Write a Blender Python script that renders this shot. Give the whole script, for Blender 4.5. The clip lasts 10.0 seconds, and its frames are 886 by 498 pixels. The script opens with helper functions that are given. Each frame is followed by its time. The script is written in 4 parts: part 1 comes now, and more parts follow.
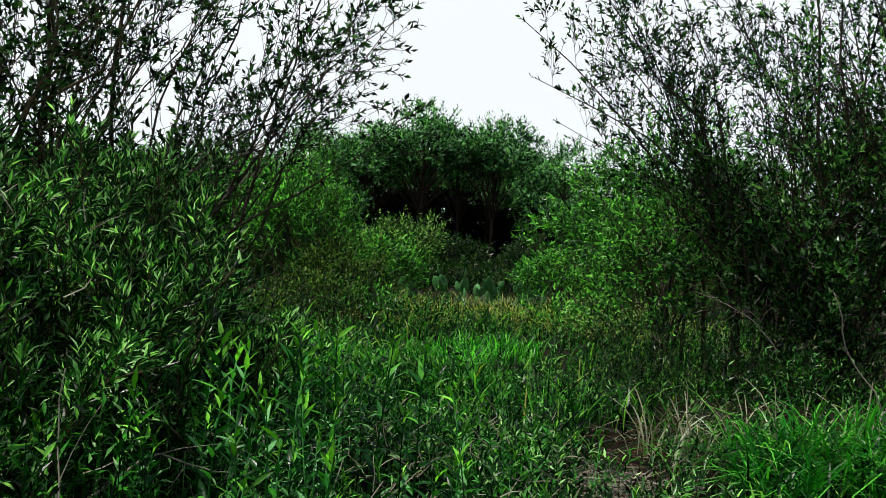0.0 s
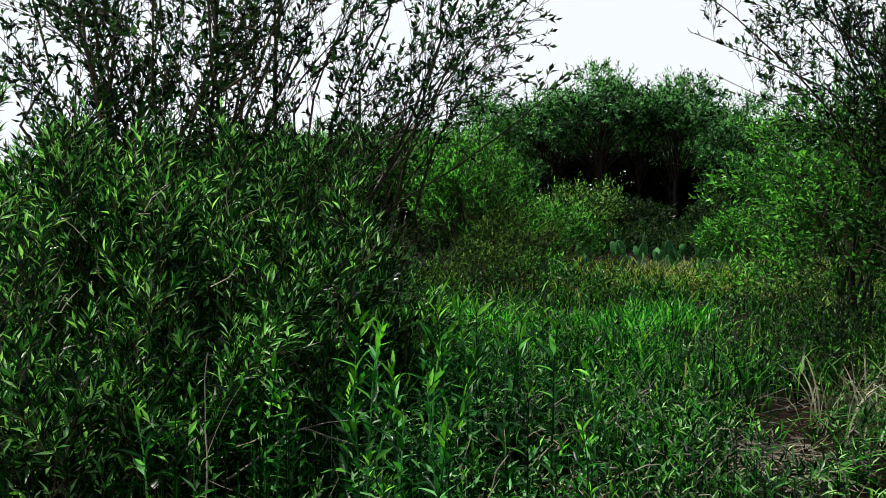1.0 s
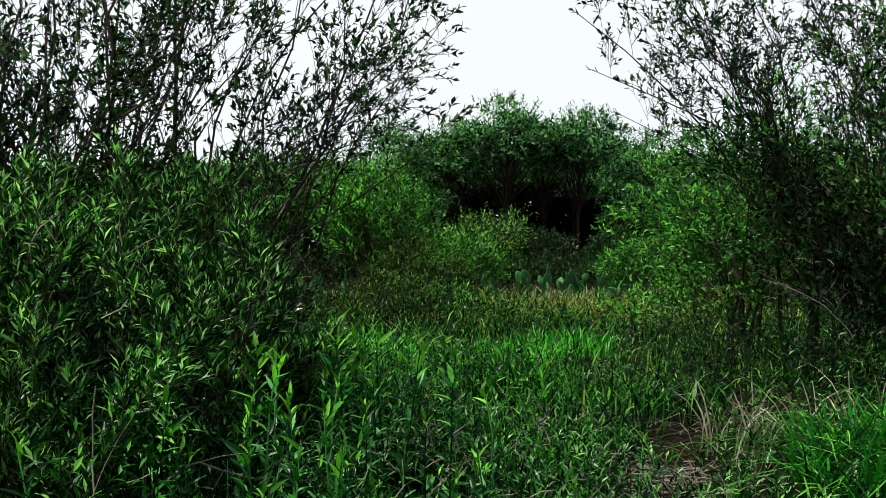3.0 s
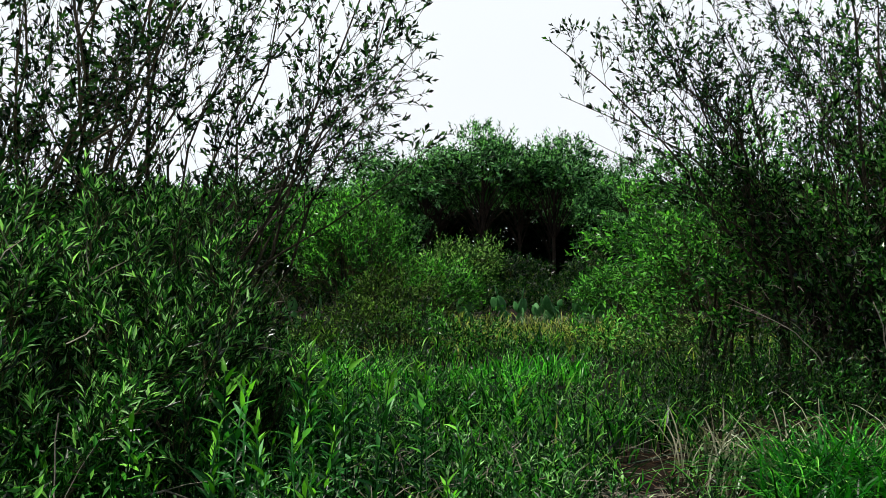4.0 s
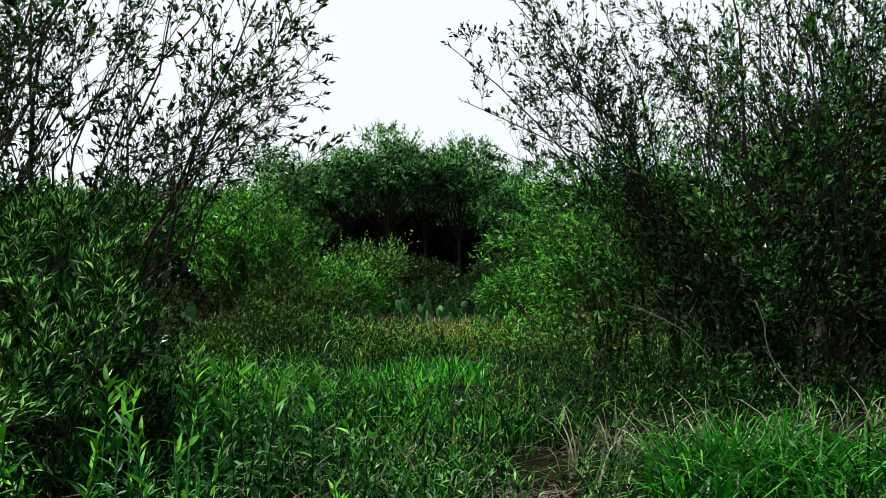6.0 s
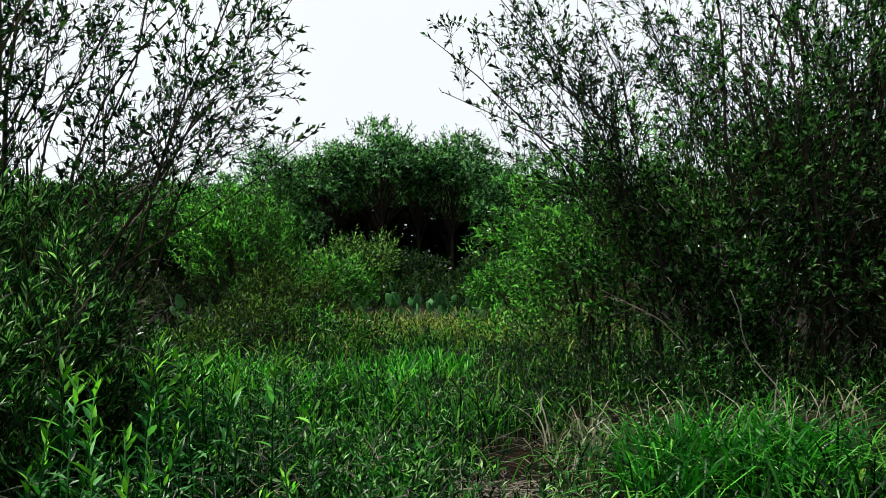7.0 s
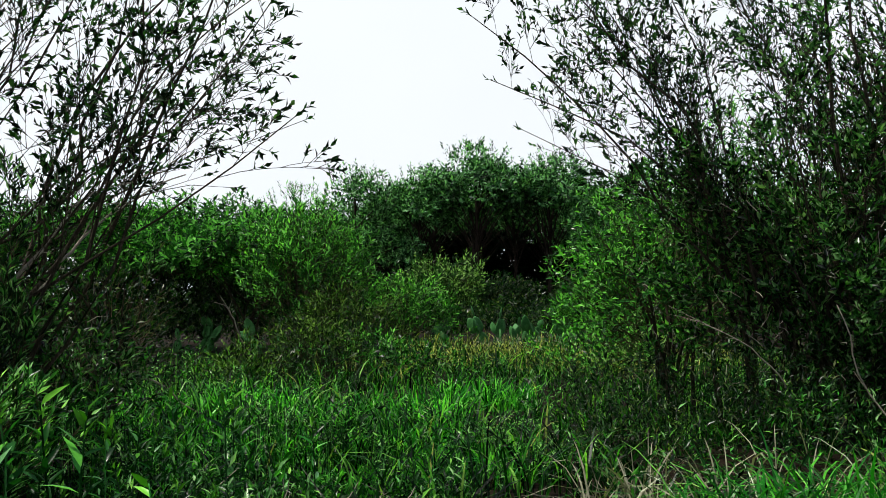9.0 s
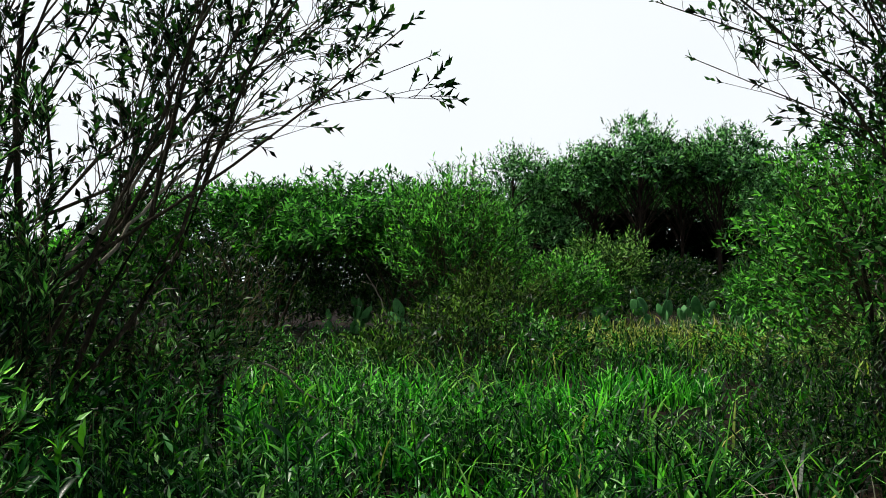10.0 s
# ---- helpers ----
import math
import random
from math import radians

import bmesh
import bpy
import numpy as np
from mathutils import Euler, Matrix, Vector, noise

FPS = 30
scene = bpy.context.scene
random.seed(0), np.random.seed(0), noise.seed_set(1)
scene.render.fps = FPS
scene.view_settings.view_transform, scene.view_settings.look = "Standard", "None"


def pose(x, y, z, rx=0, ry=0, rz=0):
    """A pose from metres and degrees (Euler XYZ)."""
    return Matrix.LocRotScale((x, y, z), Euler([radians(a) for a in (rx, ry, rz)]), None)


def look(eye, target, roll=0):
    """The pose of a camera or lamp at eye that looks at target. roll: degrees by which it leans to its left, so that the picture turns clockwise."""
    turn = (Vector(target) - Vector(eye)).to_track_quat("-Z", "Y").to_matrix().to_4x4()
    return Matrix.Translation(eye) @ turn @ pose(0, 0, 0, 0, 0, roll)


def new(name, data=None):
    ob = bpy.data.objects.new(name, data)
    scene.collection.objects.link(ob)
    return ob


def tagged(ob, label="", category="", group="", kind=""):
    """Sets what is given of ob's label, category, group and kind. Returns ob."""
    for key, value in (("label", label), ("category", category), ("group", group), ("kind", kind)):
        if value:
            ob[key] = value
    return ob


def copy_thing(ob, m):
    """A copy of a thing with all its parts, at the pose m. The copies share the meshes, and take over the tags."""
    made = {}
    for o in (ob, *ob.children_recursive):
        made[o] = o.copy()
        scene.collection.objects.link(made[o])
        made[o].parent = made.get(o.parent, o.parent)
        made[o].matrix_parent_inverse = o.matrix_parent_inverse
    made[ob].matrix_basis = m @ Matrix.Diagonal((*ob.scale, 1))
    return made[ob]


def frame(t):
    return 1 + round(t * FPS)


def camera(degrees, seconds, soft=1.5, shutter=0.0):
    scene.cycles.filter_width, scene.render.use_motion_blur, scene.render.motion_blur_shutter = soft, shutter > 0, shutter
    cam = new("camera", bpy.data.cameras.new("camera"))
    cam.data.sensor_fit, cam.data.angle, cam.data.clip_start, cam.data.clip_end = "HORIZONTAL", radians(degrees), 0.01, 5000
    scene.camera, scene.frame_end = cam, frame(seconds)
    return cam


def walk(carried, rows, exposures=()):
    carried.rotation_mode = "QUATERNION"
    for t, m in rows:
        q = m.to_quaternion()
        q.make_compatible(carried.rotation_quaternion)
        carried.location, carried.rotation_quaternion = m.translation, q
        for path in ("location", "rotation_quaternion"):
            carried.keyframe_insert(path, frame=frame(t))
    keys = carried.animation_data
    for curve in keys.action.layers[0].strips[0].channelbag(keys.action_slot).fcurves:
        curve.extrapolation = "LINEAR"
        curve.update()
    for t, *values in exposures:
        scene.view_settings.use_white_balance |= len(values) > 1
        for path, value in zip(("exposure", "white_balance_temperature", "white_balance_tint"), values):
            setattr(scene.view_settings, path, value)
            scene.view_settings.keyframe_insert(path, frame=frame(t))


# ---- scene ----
cam = camera(53.0, 10.0, soft=0.5)

PATH = [
    (0.0, pose(0.000, 0.000, 1.220, 90.64, -3.11, -0.44)),
    (0.5, pose(0.161, 0.029, 1.254, 88.67, -0.75, 7.17)),
    (1.0, pose(0.231, -0.030, 1.267, 88.21, -0.31, 11.35)),
    (1.5, pose(0.224, -0.030, 1.271, 87.72, -0.72, 10.85)),
    (2.0, pose(0.224, -0.037, 1.269, 88.01, -0.63, 10.75)),
    (2.5, pose(0.237, -0.037, 1.275, 88.43, -0.38, 9.10)),
    (3.0, pose(0.274, -0.056, 1.270, 90.16, -0.41, 5.45)),
    (4.5, pose(0.302, -0.059, 1.272, 92.08, -0.57, 3.74)),
    (5.0, pose(0.311, -0.063, 1.272, 92.36, -0.49, 3.19)),
    (5.5, pose(0.322, -0.065, 1.270, 92.30, -0.34, 1.62)),
    (6.0, pose(0.364, -0.063, 1.270, 92.04, -0.07, -2.07)),
    (6.2, pose(0.389, -0.080, 1.271, 92.08, -0.12, -3.45)),
    (7.3, pose(0.562, -0.019, 1.211, 91.15, 0.35, -1.40)),
    (7.5, pose(0.592, 0.067, 1.188, 90.84, 0.47, -0.88)),
    (8.0, pose(0.670, 0.462, 1.193, 90.98, -0.70, -2.76)),
    (8.5, pose(0.938, 0.924, 1.134, 93.17, -0.98, 3.22)),
    (9.0, pose(1.103, 1.314, 1.154, 93.43, 0.25, 4.41)),
    (9.5, pose(1.112, 2.044, 1.121, 92.37, -2.77, 6.41)),
    (10.0, pose(1.051, 2.622, 1.082, 92.37, 0.31, 14.77)),
]
walk(cam, PATH, [(0.0, 0.15), (10.0, 0.15)])

# ---- world and light ----
SUN_EL, SUN_AZ = radians(64), radians(-86)      # height, and turn from straight ahead (negative: to the left)
world = bpy.data.worlds.new("hazy_sky")
world.use_nodes = True
scene.world = world
wn, wl = world.node_tree.nodes, world.node_tree.links
wn.clear()
sky = wn.new("ShaderNodeTexSky")
sky.sky_type, sky.sun_disc = "NISHITA", False
sky.sun_elevation, sky.sun_rotation = SUN_EL, SUN_AZ
sky.dust_density, sky.air_density = 1.0, 1.0
veil_noise = wn.new("ShaderNodeTexNoise")       # thin bright cloud over the low sky
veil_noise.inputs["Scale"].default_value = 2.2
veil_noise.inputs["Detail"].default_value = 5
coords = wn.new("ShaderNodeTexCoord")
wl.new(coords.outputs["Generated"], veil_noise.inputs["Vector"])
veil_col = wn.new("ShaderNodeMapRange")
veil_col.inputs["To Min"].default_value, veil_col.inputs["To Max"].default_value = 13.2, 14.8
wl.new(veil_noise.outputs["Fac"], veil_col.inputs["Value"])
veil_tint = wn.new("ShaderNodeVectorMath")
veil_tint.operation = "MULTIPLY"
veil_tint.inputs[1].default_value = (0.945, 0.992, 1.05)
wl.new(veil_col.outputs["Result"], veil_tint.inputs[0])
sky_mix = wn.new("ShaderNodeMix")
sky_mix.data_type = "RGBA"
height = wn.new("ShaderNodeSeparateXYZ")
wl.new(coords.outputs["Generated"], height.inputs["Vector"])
haze = wn.new("ShaderNodeMapRange")             # horizon haze; its steep fade above the view is set to cut overhead fill
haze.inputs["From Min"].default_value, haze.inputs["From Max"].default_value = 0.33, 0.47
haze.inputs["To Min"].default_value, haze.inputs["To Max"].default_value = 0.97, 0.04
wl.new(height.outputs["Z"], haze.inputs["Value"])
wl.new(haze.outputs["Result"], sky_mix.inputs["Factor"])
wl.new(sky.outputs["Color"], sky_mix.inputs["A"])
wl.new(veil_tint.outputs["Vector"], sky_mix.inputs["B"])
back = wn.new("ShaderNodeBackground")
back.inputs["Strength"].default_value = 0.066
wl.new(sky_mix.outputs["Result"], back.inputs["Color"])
world_out = wn.new("ShaderNodeOutputWorld")
wl.new(back.outputs["Background"], world_out.inputs["Surface"])

sun = new("sun", bpy.data.lights.new("sun", "SUN"))
sun.data.energy, sun.data.angle, sun.data.color = 5.0, radians(0.8), (1.0, 0.95, 0.86)
sun_from = Vector((math.sin(SUN_AZ) * math.cos(SUN_EL), math.cos(SUN_AZ) * math.cos(SUN_EL), math.sin(SUN_EL)))
sun.matrix_world = look(sun_from * 60, (0, 0, 0))


# ---- materials ----
def nodes_of(name):
    m = bpy.data.materials.new(name)
    m.use_nodes = True
    nt = m.node_tree
    nt.nodes.clear()
    out = nt.nodes.new("ShaderNodeOutputMaterial")
    return m, nt.nodes, nt.links, out


def ramp(nd, stops):
    r = nd.new("ShaderNodeValToRGB")
    els = r.color_ramp.elements
    while len(els) < len(stops):
        els.new(0.5)
    for e, (p, c) in zip(els, stops):
        e.position, e.color = p, (*c, 1)
    return r


def leaf_material(name, stops, rough=0.42, through_light=0.5, patch=0.35, by_object=False, spec=0.2):
    """Thin leaf: colour by leaf with shade and highlight contrast put in, larger patches, gloss, and some light
    passing through.
    """
    m, nd, ln, out = nodes_of(name)
    if by_object:
        info, sock = nd.new("ShaderNodeObjectInfo"), "Random"
    else:
        info, sock = nd.new("ShaderNodeNewGeometry"), "Random Per Island"
    # steep ramp: most leaves near black for shade gaps, few pale for glints
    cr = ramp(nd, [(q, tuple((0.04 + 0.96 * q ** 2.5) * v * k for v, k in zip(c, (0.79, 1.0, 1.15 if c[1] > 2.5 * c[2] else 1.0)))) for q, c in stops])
    ln.new(info.outputs[sock], cr.inputs["Fac"])
    tc = nd.new("ShaderNodeNewGeometry")
    big = nd.new("ShaderNodeTexNoise")
    big.inputs["Scale"].default_value, big.inputs["Detail"].default_value = 1.7, 3
    ln.new(tc.outputs["Position"], big.inputs["Vector"])
    fine = nd.new("ShaderNodeTexNoise")
    fine.inputs["Scale"].default_value, fine.inputs["Detail"].default_value = 70, 2
    ln.new(tc.outputs["Position"], fine.inputs["Vector"])
    m1 = nd.new("ShaderNodeMapRange")
    m1.inputs["From Min"].default_value, m1.inputs["From Max"].default_value = 0.3, 0.7
    m1.inputs["To Min"].default_value, m1.inputs["To Max"].default_value = 1 - patch, 1 + patch
    ln.new(big.outputs["Fac"], m1.inputs["Value"])
    m2 = nd.new("ShaderNodeMapRange")
    m2.inputs["To Min"].default_value, m2.inputs["To Max"].default_value = 0.75, 1.25
    ln.new(fine.outputs["Fac"], m2.inputs["Value"])
    mm = nd.new("ShaderNodeMath")
    mm.operation = "MULTIPLY"
    ln.new(m1.outputs["Result"], mm.inputs[0])
    ln.new(m2.outputs["Result"], mm.inputs[1])
    sc = nd.new("ShaderNodeVectorMath")
    sc.operation = "SCALE"
    ln.new(cr.outputs["Color"], sc.inputs[0])
    ln.new(mm.outputs["Value"], sc.inputs["Scale"])
    bs = nd.new("ShaderNodeBsdfPrincipled")
    bs.inputs["Roughness"].default_value = rough
    turn = nd.new("ShaderNodeMath")             # a few leaves are glossy, most are dull
    turn.operation = "MULTIPLY"
    turn.inputs[1].default_value = 7.3
    ln.new(info.outputs[sock], turn.inputs[0])
    part_of = nd.new("ShaderNodeMath")
    part_of.operation = "FRACT"
    ln.new(turn.outputs["Value"], part_of.inputs[0])
    gloss = nd.new("ShaderNodeMath")
    gloss.operation = "POWER"
    gloss.inputs[1].default_value = 3.0
    ln.new(part_of.outputs["Value"], gloss.inputs[0])
    amount = nd.new("ShaderNodeMath")
    amount.operation = "MULTIPLY_ADD"
    amount.inputs[1].default_value, amount.inputs[2].default_value = 1.2 * spec, 0.1 * spec
    ln.new(gloss.outputs["Value"], amount.inputs[0])
    ln.new(amount.outputs["Value"], bs.inputs["Specular IOR Level"])
    ln.new(sc.outputs["Vector"], bs.inputs["Base Color"])
    bump = nd.new("ShaderNodeBump")
    bump.inputs["Strength"].default_value, bump.inputs["Distance"].default_value = 0.35, 0.004
    ln.new(fine.outputs["Fac"], bump.inputs["Height"])
    ln.new(bump.outputs["Normal"], bs.inputs["Normal"])
    tr = nd.new("ShaderNodeBsdfTranslucent")
    warm = nd.new("ShaderNodeVectorMath")
    warm.operation = "MULTIPLY"
    warm.inputs[1].default_value = (1.35, 1.85, 0.6)
    ln.new(sc.outputs["Vector"], warm.inputs[0])
    ln.new(warm.outputs["Vector"], tr.inputs["Color"])
    mx = nd.new("ShaderNodeMixShader")
    mx.inputs["Fac"].default_value = 0.66 * through_light
    ln.new(bs.outputs["BSDF"], mx.inputs[1])
    ln.new(tr.outputs["BSDF"], mx.inputs[2])
    ln.new(mx.outputs["Shader"], out.inputs["Surface"])
    return m


def rough_material(name, stops, scale, stretch=(1, 1, 1), rough=0.85, bump_d=0.01, second=8.0):
    """Bark, soil, dead wood: noise at two scales with relief."""
    m, nd, ln, out = nodes_of(name)
    g = nd.new("ShaderNodeNewGeometry")
    mp = nd.new("ShaderNodeMapping")
    mp.inputs["Scale"].default_value = stretch
    ln.new(g.outputs["Position"], mp.inputs["Vector"])
    n1 = nd.new("ShaderNodeTexNoise")
    n1.inputs["Scale"].default_value, n1.inputs["Detail"].default_value = scale, 6
    n2 = nd.new("ShaderNodeTexNoise")
    n2.inputs["Scale"].default_value, n2.inputs["Detail"].default_value = scale * second, 4
    ln.new(mp.outputs["Vector"], n1.inputs["Vector"])
    ln.new(mp.outputs["Vector"], n2.inputs["Vector"])
    ad = nd.new("ShaderNodeMath")
    ad.operation = "ADD"
    ln.new(n1.outputs["Fac"], ad.inputs[0])
    ln.new(n2.outputs["Fac"], ad.inputs[1])
    hf = nd.new("ShaderNodeMath")
    hf.operation = "MULTIPLY"
    hf.inputs[1].default_value = 0.5
    ln.new(ad.outputs["Value"], hf.inputs[0])
    cr = ramp(nd, stops)
    ln.new(hf.outputs["Value"], cr.inputs["Fac"])
    bs = nd.new("ShaderNodeBsdfPrincipled")
    bs.inputs["Roughness"].default_value = rough
    bs.inputs["Specular IOR Level"].default_value = 0.08
    ln.new(cr.outputs["Color"], bs.inputs["Base Color"])
    bump = nd.new("ShaderNodeBump")
    bump.inputs["Strength"].default_value, bump.inputs["Distance"].default_value = 0.8, bump_d
    ln.new(hf.outputs["Value"], bump.inputs["Height"])
    ln.new(bump.outputs["Normal"], bs.inputs["Normal"])
    ln.new(bs.outputs["BSDF"], out.inputs["Surface"])
    return m


# pale top stops of several leaf colours stand in for highlights
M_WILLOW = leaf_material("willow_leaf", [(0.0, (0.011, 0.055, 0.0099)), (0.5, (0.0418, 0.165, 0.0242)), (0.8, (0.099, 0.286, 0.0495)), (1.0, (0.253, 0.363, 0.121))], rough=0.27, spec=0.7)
# darker copy of willow_leaf: the backlit silhouette is put into the colour
M_BACKLITW = leaf_material("backlit_willow_leaf", [(0.0, (0.0138, 0.0585, 0.0115)), (0.5, (0.023, 0.091, 0.0149)), (0.9, (0.046, 0.143, 0.0207)), (1.0, (0.115, 0.195, 0.0403))], through_light=0.3)
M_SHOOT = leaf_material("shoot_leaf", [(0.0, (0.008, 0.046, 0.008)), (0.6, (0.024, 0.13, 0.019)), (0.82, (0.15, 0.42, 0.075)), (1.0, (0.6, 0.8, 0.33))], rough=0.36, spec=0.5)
M_HERB = leaf_material("herb_leaf", [(0.42, (0.035, 0.23, 0.034)), (0.75, (0.08, 0.37, 0.055)), (1.0, (0.26, 0.52, 0.165))], rough=0.33, spec=0.45, by_object=True, through_light=0.55)
M_TIP = leaf_material("young_leaf", [(0.5, (0.176, 0.594, 0.036)), (1.0, (0.324, 0.743, 0.06))], rough=0.4, through_light=0.4, by_object=True)
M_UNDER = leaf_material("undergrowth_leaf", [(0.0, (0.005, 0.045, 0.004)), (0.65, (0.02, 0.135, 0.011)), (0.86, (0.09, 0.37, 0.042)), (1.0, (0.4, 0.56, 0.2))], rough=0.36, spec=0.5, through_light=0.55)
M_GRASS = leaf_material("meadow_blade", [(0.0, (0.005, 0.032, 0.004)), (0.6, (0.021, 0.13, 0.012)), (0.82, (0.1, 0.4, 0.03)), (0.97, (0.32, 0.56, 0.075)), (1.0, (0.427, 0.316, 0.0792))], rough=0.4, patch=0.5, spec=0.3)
M_LUSH = leaf_material("tussock_blade", [(0.0, (0.018, 0.17, 0.0156)), (0.6, (0.055, 0.46, 0.034)), (0.88, (0.19, 0.68, 0.055)), (1.0, (0.6, 0.8, 0.19))], rough=0.4, patch=0.25, spec=0.5)
M_SOFT = leaf_material("soft_grass_blade", [(0.0, (0.0328, 0.264, 0.0243)), (0.6, (0.074, 0.631, 0.0417)), (1.0, (0.286, 0.8, 0.0782))], rough=0.4, patch=0.4, spec=0.45)
M_STRAW = leaf_material("straw_blade", [(0.72, (0.72, 0.56, 0.38)), (0.88, (0.85, 0.72, 0.53)), (1.0, (0.9, 0.86, 0.7))], rough=0.55, through_light=0.15)
M_TAN = leaf_material("seed_grass", [(0.0, (0.153, 0.35, 0.0561)), (0.5, (0.36, 0.44, 0.08)), (1.0, (0.8, 0.64, 0.168))], rough=0.5)
M_BUSHG = leaf_material("bright_bush_leaf", [(0.0, (0.05, 0.25, 0.035)), (0.6, (0.106, 0.45, 0.0525)), (1.0, (0.312, 0.675, 0.1))], rough=0.32, spec=0.5)
M_ELDER = leaf_material("elder_leaf", [(0.0, (0.038, 0.21, 0.029)), (0.6, (0.09, 0.385, 0.046)), (1.0, (0.25, 0.6, 0.085))], rough=0.38, spec=0.25)
M_OLIVE = leaf_material("olive_bush_leaf", [(0.0, (0.0504, 0.134, 0.0202)), (0.6, (0.101, 0.202, 0.0269)), (1.0, (0.218, 0.286, 0.0588))], rough=0.45)
# near black: shade under the hedge and thicket is put into this colour
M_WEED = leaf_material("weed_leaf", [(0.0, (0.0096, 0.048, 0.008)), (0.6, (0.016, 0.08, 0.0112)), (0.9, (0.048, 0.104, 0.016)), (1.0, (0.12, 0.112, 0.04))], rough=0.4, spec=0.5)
M_PALE = leaf_material("pale_bush_leaf", [(0.0, (0.05, 0.18, 0.033)), (0.6, (0.14, 0.35, 0.06)), (1.0, (0.5, 0.62, 0.18))], rough=0.4)
# near-black leaf: the shade inside the grove is put into the colour
M_WOODS = leaf_material("shaded_woods_leaf", [(0.0, (0.003, 0.01, 0.0045)), (1.0, (0.007, 0.02, 0.0075))], rough=0.6, through_light=0.2, spec=0.1)
M_TREE = leaf_material("tree_leaf", [(0.0, (0.0468, 0.169, 0.0455)), (0.6, (0.13, 0.377, 0.104)), (1.0, (0.364, 0.624, 0.26))], rough=0.36, patch=0.3, spec=0.45)
M_CACTUS = rough_material("cactus_skin", [(0.3, (0.035, 0.13, 0.038)), (0.55, (0.065, 0.21, 0.06)), (0.75, (0.17, 0.37, 0.13))], 6.0, rough=0.5, bump_d=0.006)
M_BARK = rough_material("willow_bark", [(0.3, (0.011, 0.009, 0.006)), (0.54, (0.034, 0.028, 0.018)), (0.75, (0.14, 0.115, 0.08))], 14.0, (1, 1, 0.25), bump_d=0.006)
# grove bark kept near black: the hollow's shade is put into its colour
M_TRUNK = rough_material("tree_bark", [(0.3, (0.008, 0.006, 0.005)), (0.6, (0.03, 0.022, 0.016)), (0.8, (0.06, 0.045, 0.035))], 5.0, (1, 1, 0.25), bump_d=0.02)
M_TWIG = rough_material("green_brown_twig", [(0.3, (0.028, 0.024, 0.012)), (0.55, (0.075, 0.064, 0.034)), (0.75, (0.22, 0.19, 0.11))], 20.0, (1, 1, 0.4), bump_d=0.002)
M_DEAD = rough_material("dead_wood", [(0.3, (0.12, 0.1, 0.075)), (0.55, (0.27, 0.24, 0.19)), (0.75, (0.45, 0.41, 0.34))], 16.0, (1, 1, 0.3), bump_d=0.004)
# brown soil taken near black: the shade between plants is in its colour
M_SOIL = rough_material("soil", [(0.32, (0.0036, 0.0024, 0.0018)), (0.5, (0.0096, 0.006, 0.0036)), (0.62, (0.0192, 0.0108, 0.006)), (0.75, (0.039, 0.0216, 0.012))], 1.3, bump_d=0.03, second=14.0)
M_LITTER = leaf_material("dry_litter", [(0.45, (0.16, 0.06, 0.03)), (0.8, (0.3, 0.13, 0.07)), (1.0, (0.5, 0.4, 0.28))], rough=0.7, through_light=0.1)


# ---- mesh tools ----
class Geo:
    def __init__(self):
        self.v, self.t, self.n = [], [], 0

    def add(self, v, t):
        self.v.append(np.asarray(v, float).reshape(-1, 3))
        self.t.append(np.asarray(t, int).reshape(-1, 3) + self.n)
        self.n += len(self.v[-1])

    def mesh(self, name, material, origin=(0, 0, 0), smooth=False):
        me = bpy.data.meshes.new(name)
        v = np.concatenate(self.v) - np.asarray(origin, float)
        t = np.concatenate(self.t)
        me.vertices.add(len(v))
        me.vertices.foreach_set("co", v.ravel())
        me.loops.add(t.size)
        me.loops.foreach_set("vertex_index", t.ravel())
        me.polygons.add(len(t))
        me.polygons.foreach_set("loop_start", np.arange(0, t.size, 3))
        me.polygons.foreach_set("use_smooth", np.full(len(t), smooth))
        me.update(calc_edges=True)
        me.materials.append(material)
        return me


def unit(a):
    a = np.asarray(a, float)
    return a / np.maximum(np.linalg.norm(a, axis=-1, keepdims=True), 1e-9)


def across(d):
    """Two unit vectors square to each direction."""
    ref = np.where(np.abs(d[..., 2:3]) > 0.9, [1.0, 0, 0], [0, 0, 1.0])
    a = unit(np.cross(d, ref))
    return a, np.cross(d, a)


LEAF_FINE = np.array([(0, 3, 2), (0, 2, 1), (2, 3, 6), (2, 6, 5), (1, 2, 5), (1, 5, 4), (5, 6, 7), (4, 5, 7)])
LEAF_MID = np.array([(0, 2, 3), (0, 3, 1), (3, 2, 4), (1, 3, 4)])
LEAF_FAR = np.array([(0, 2, 3), (0, 3, 1)])


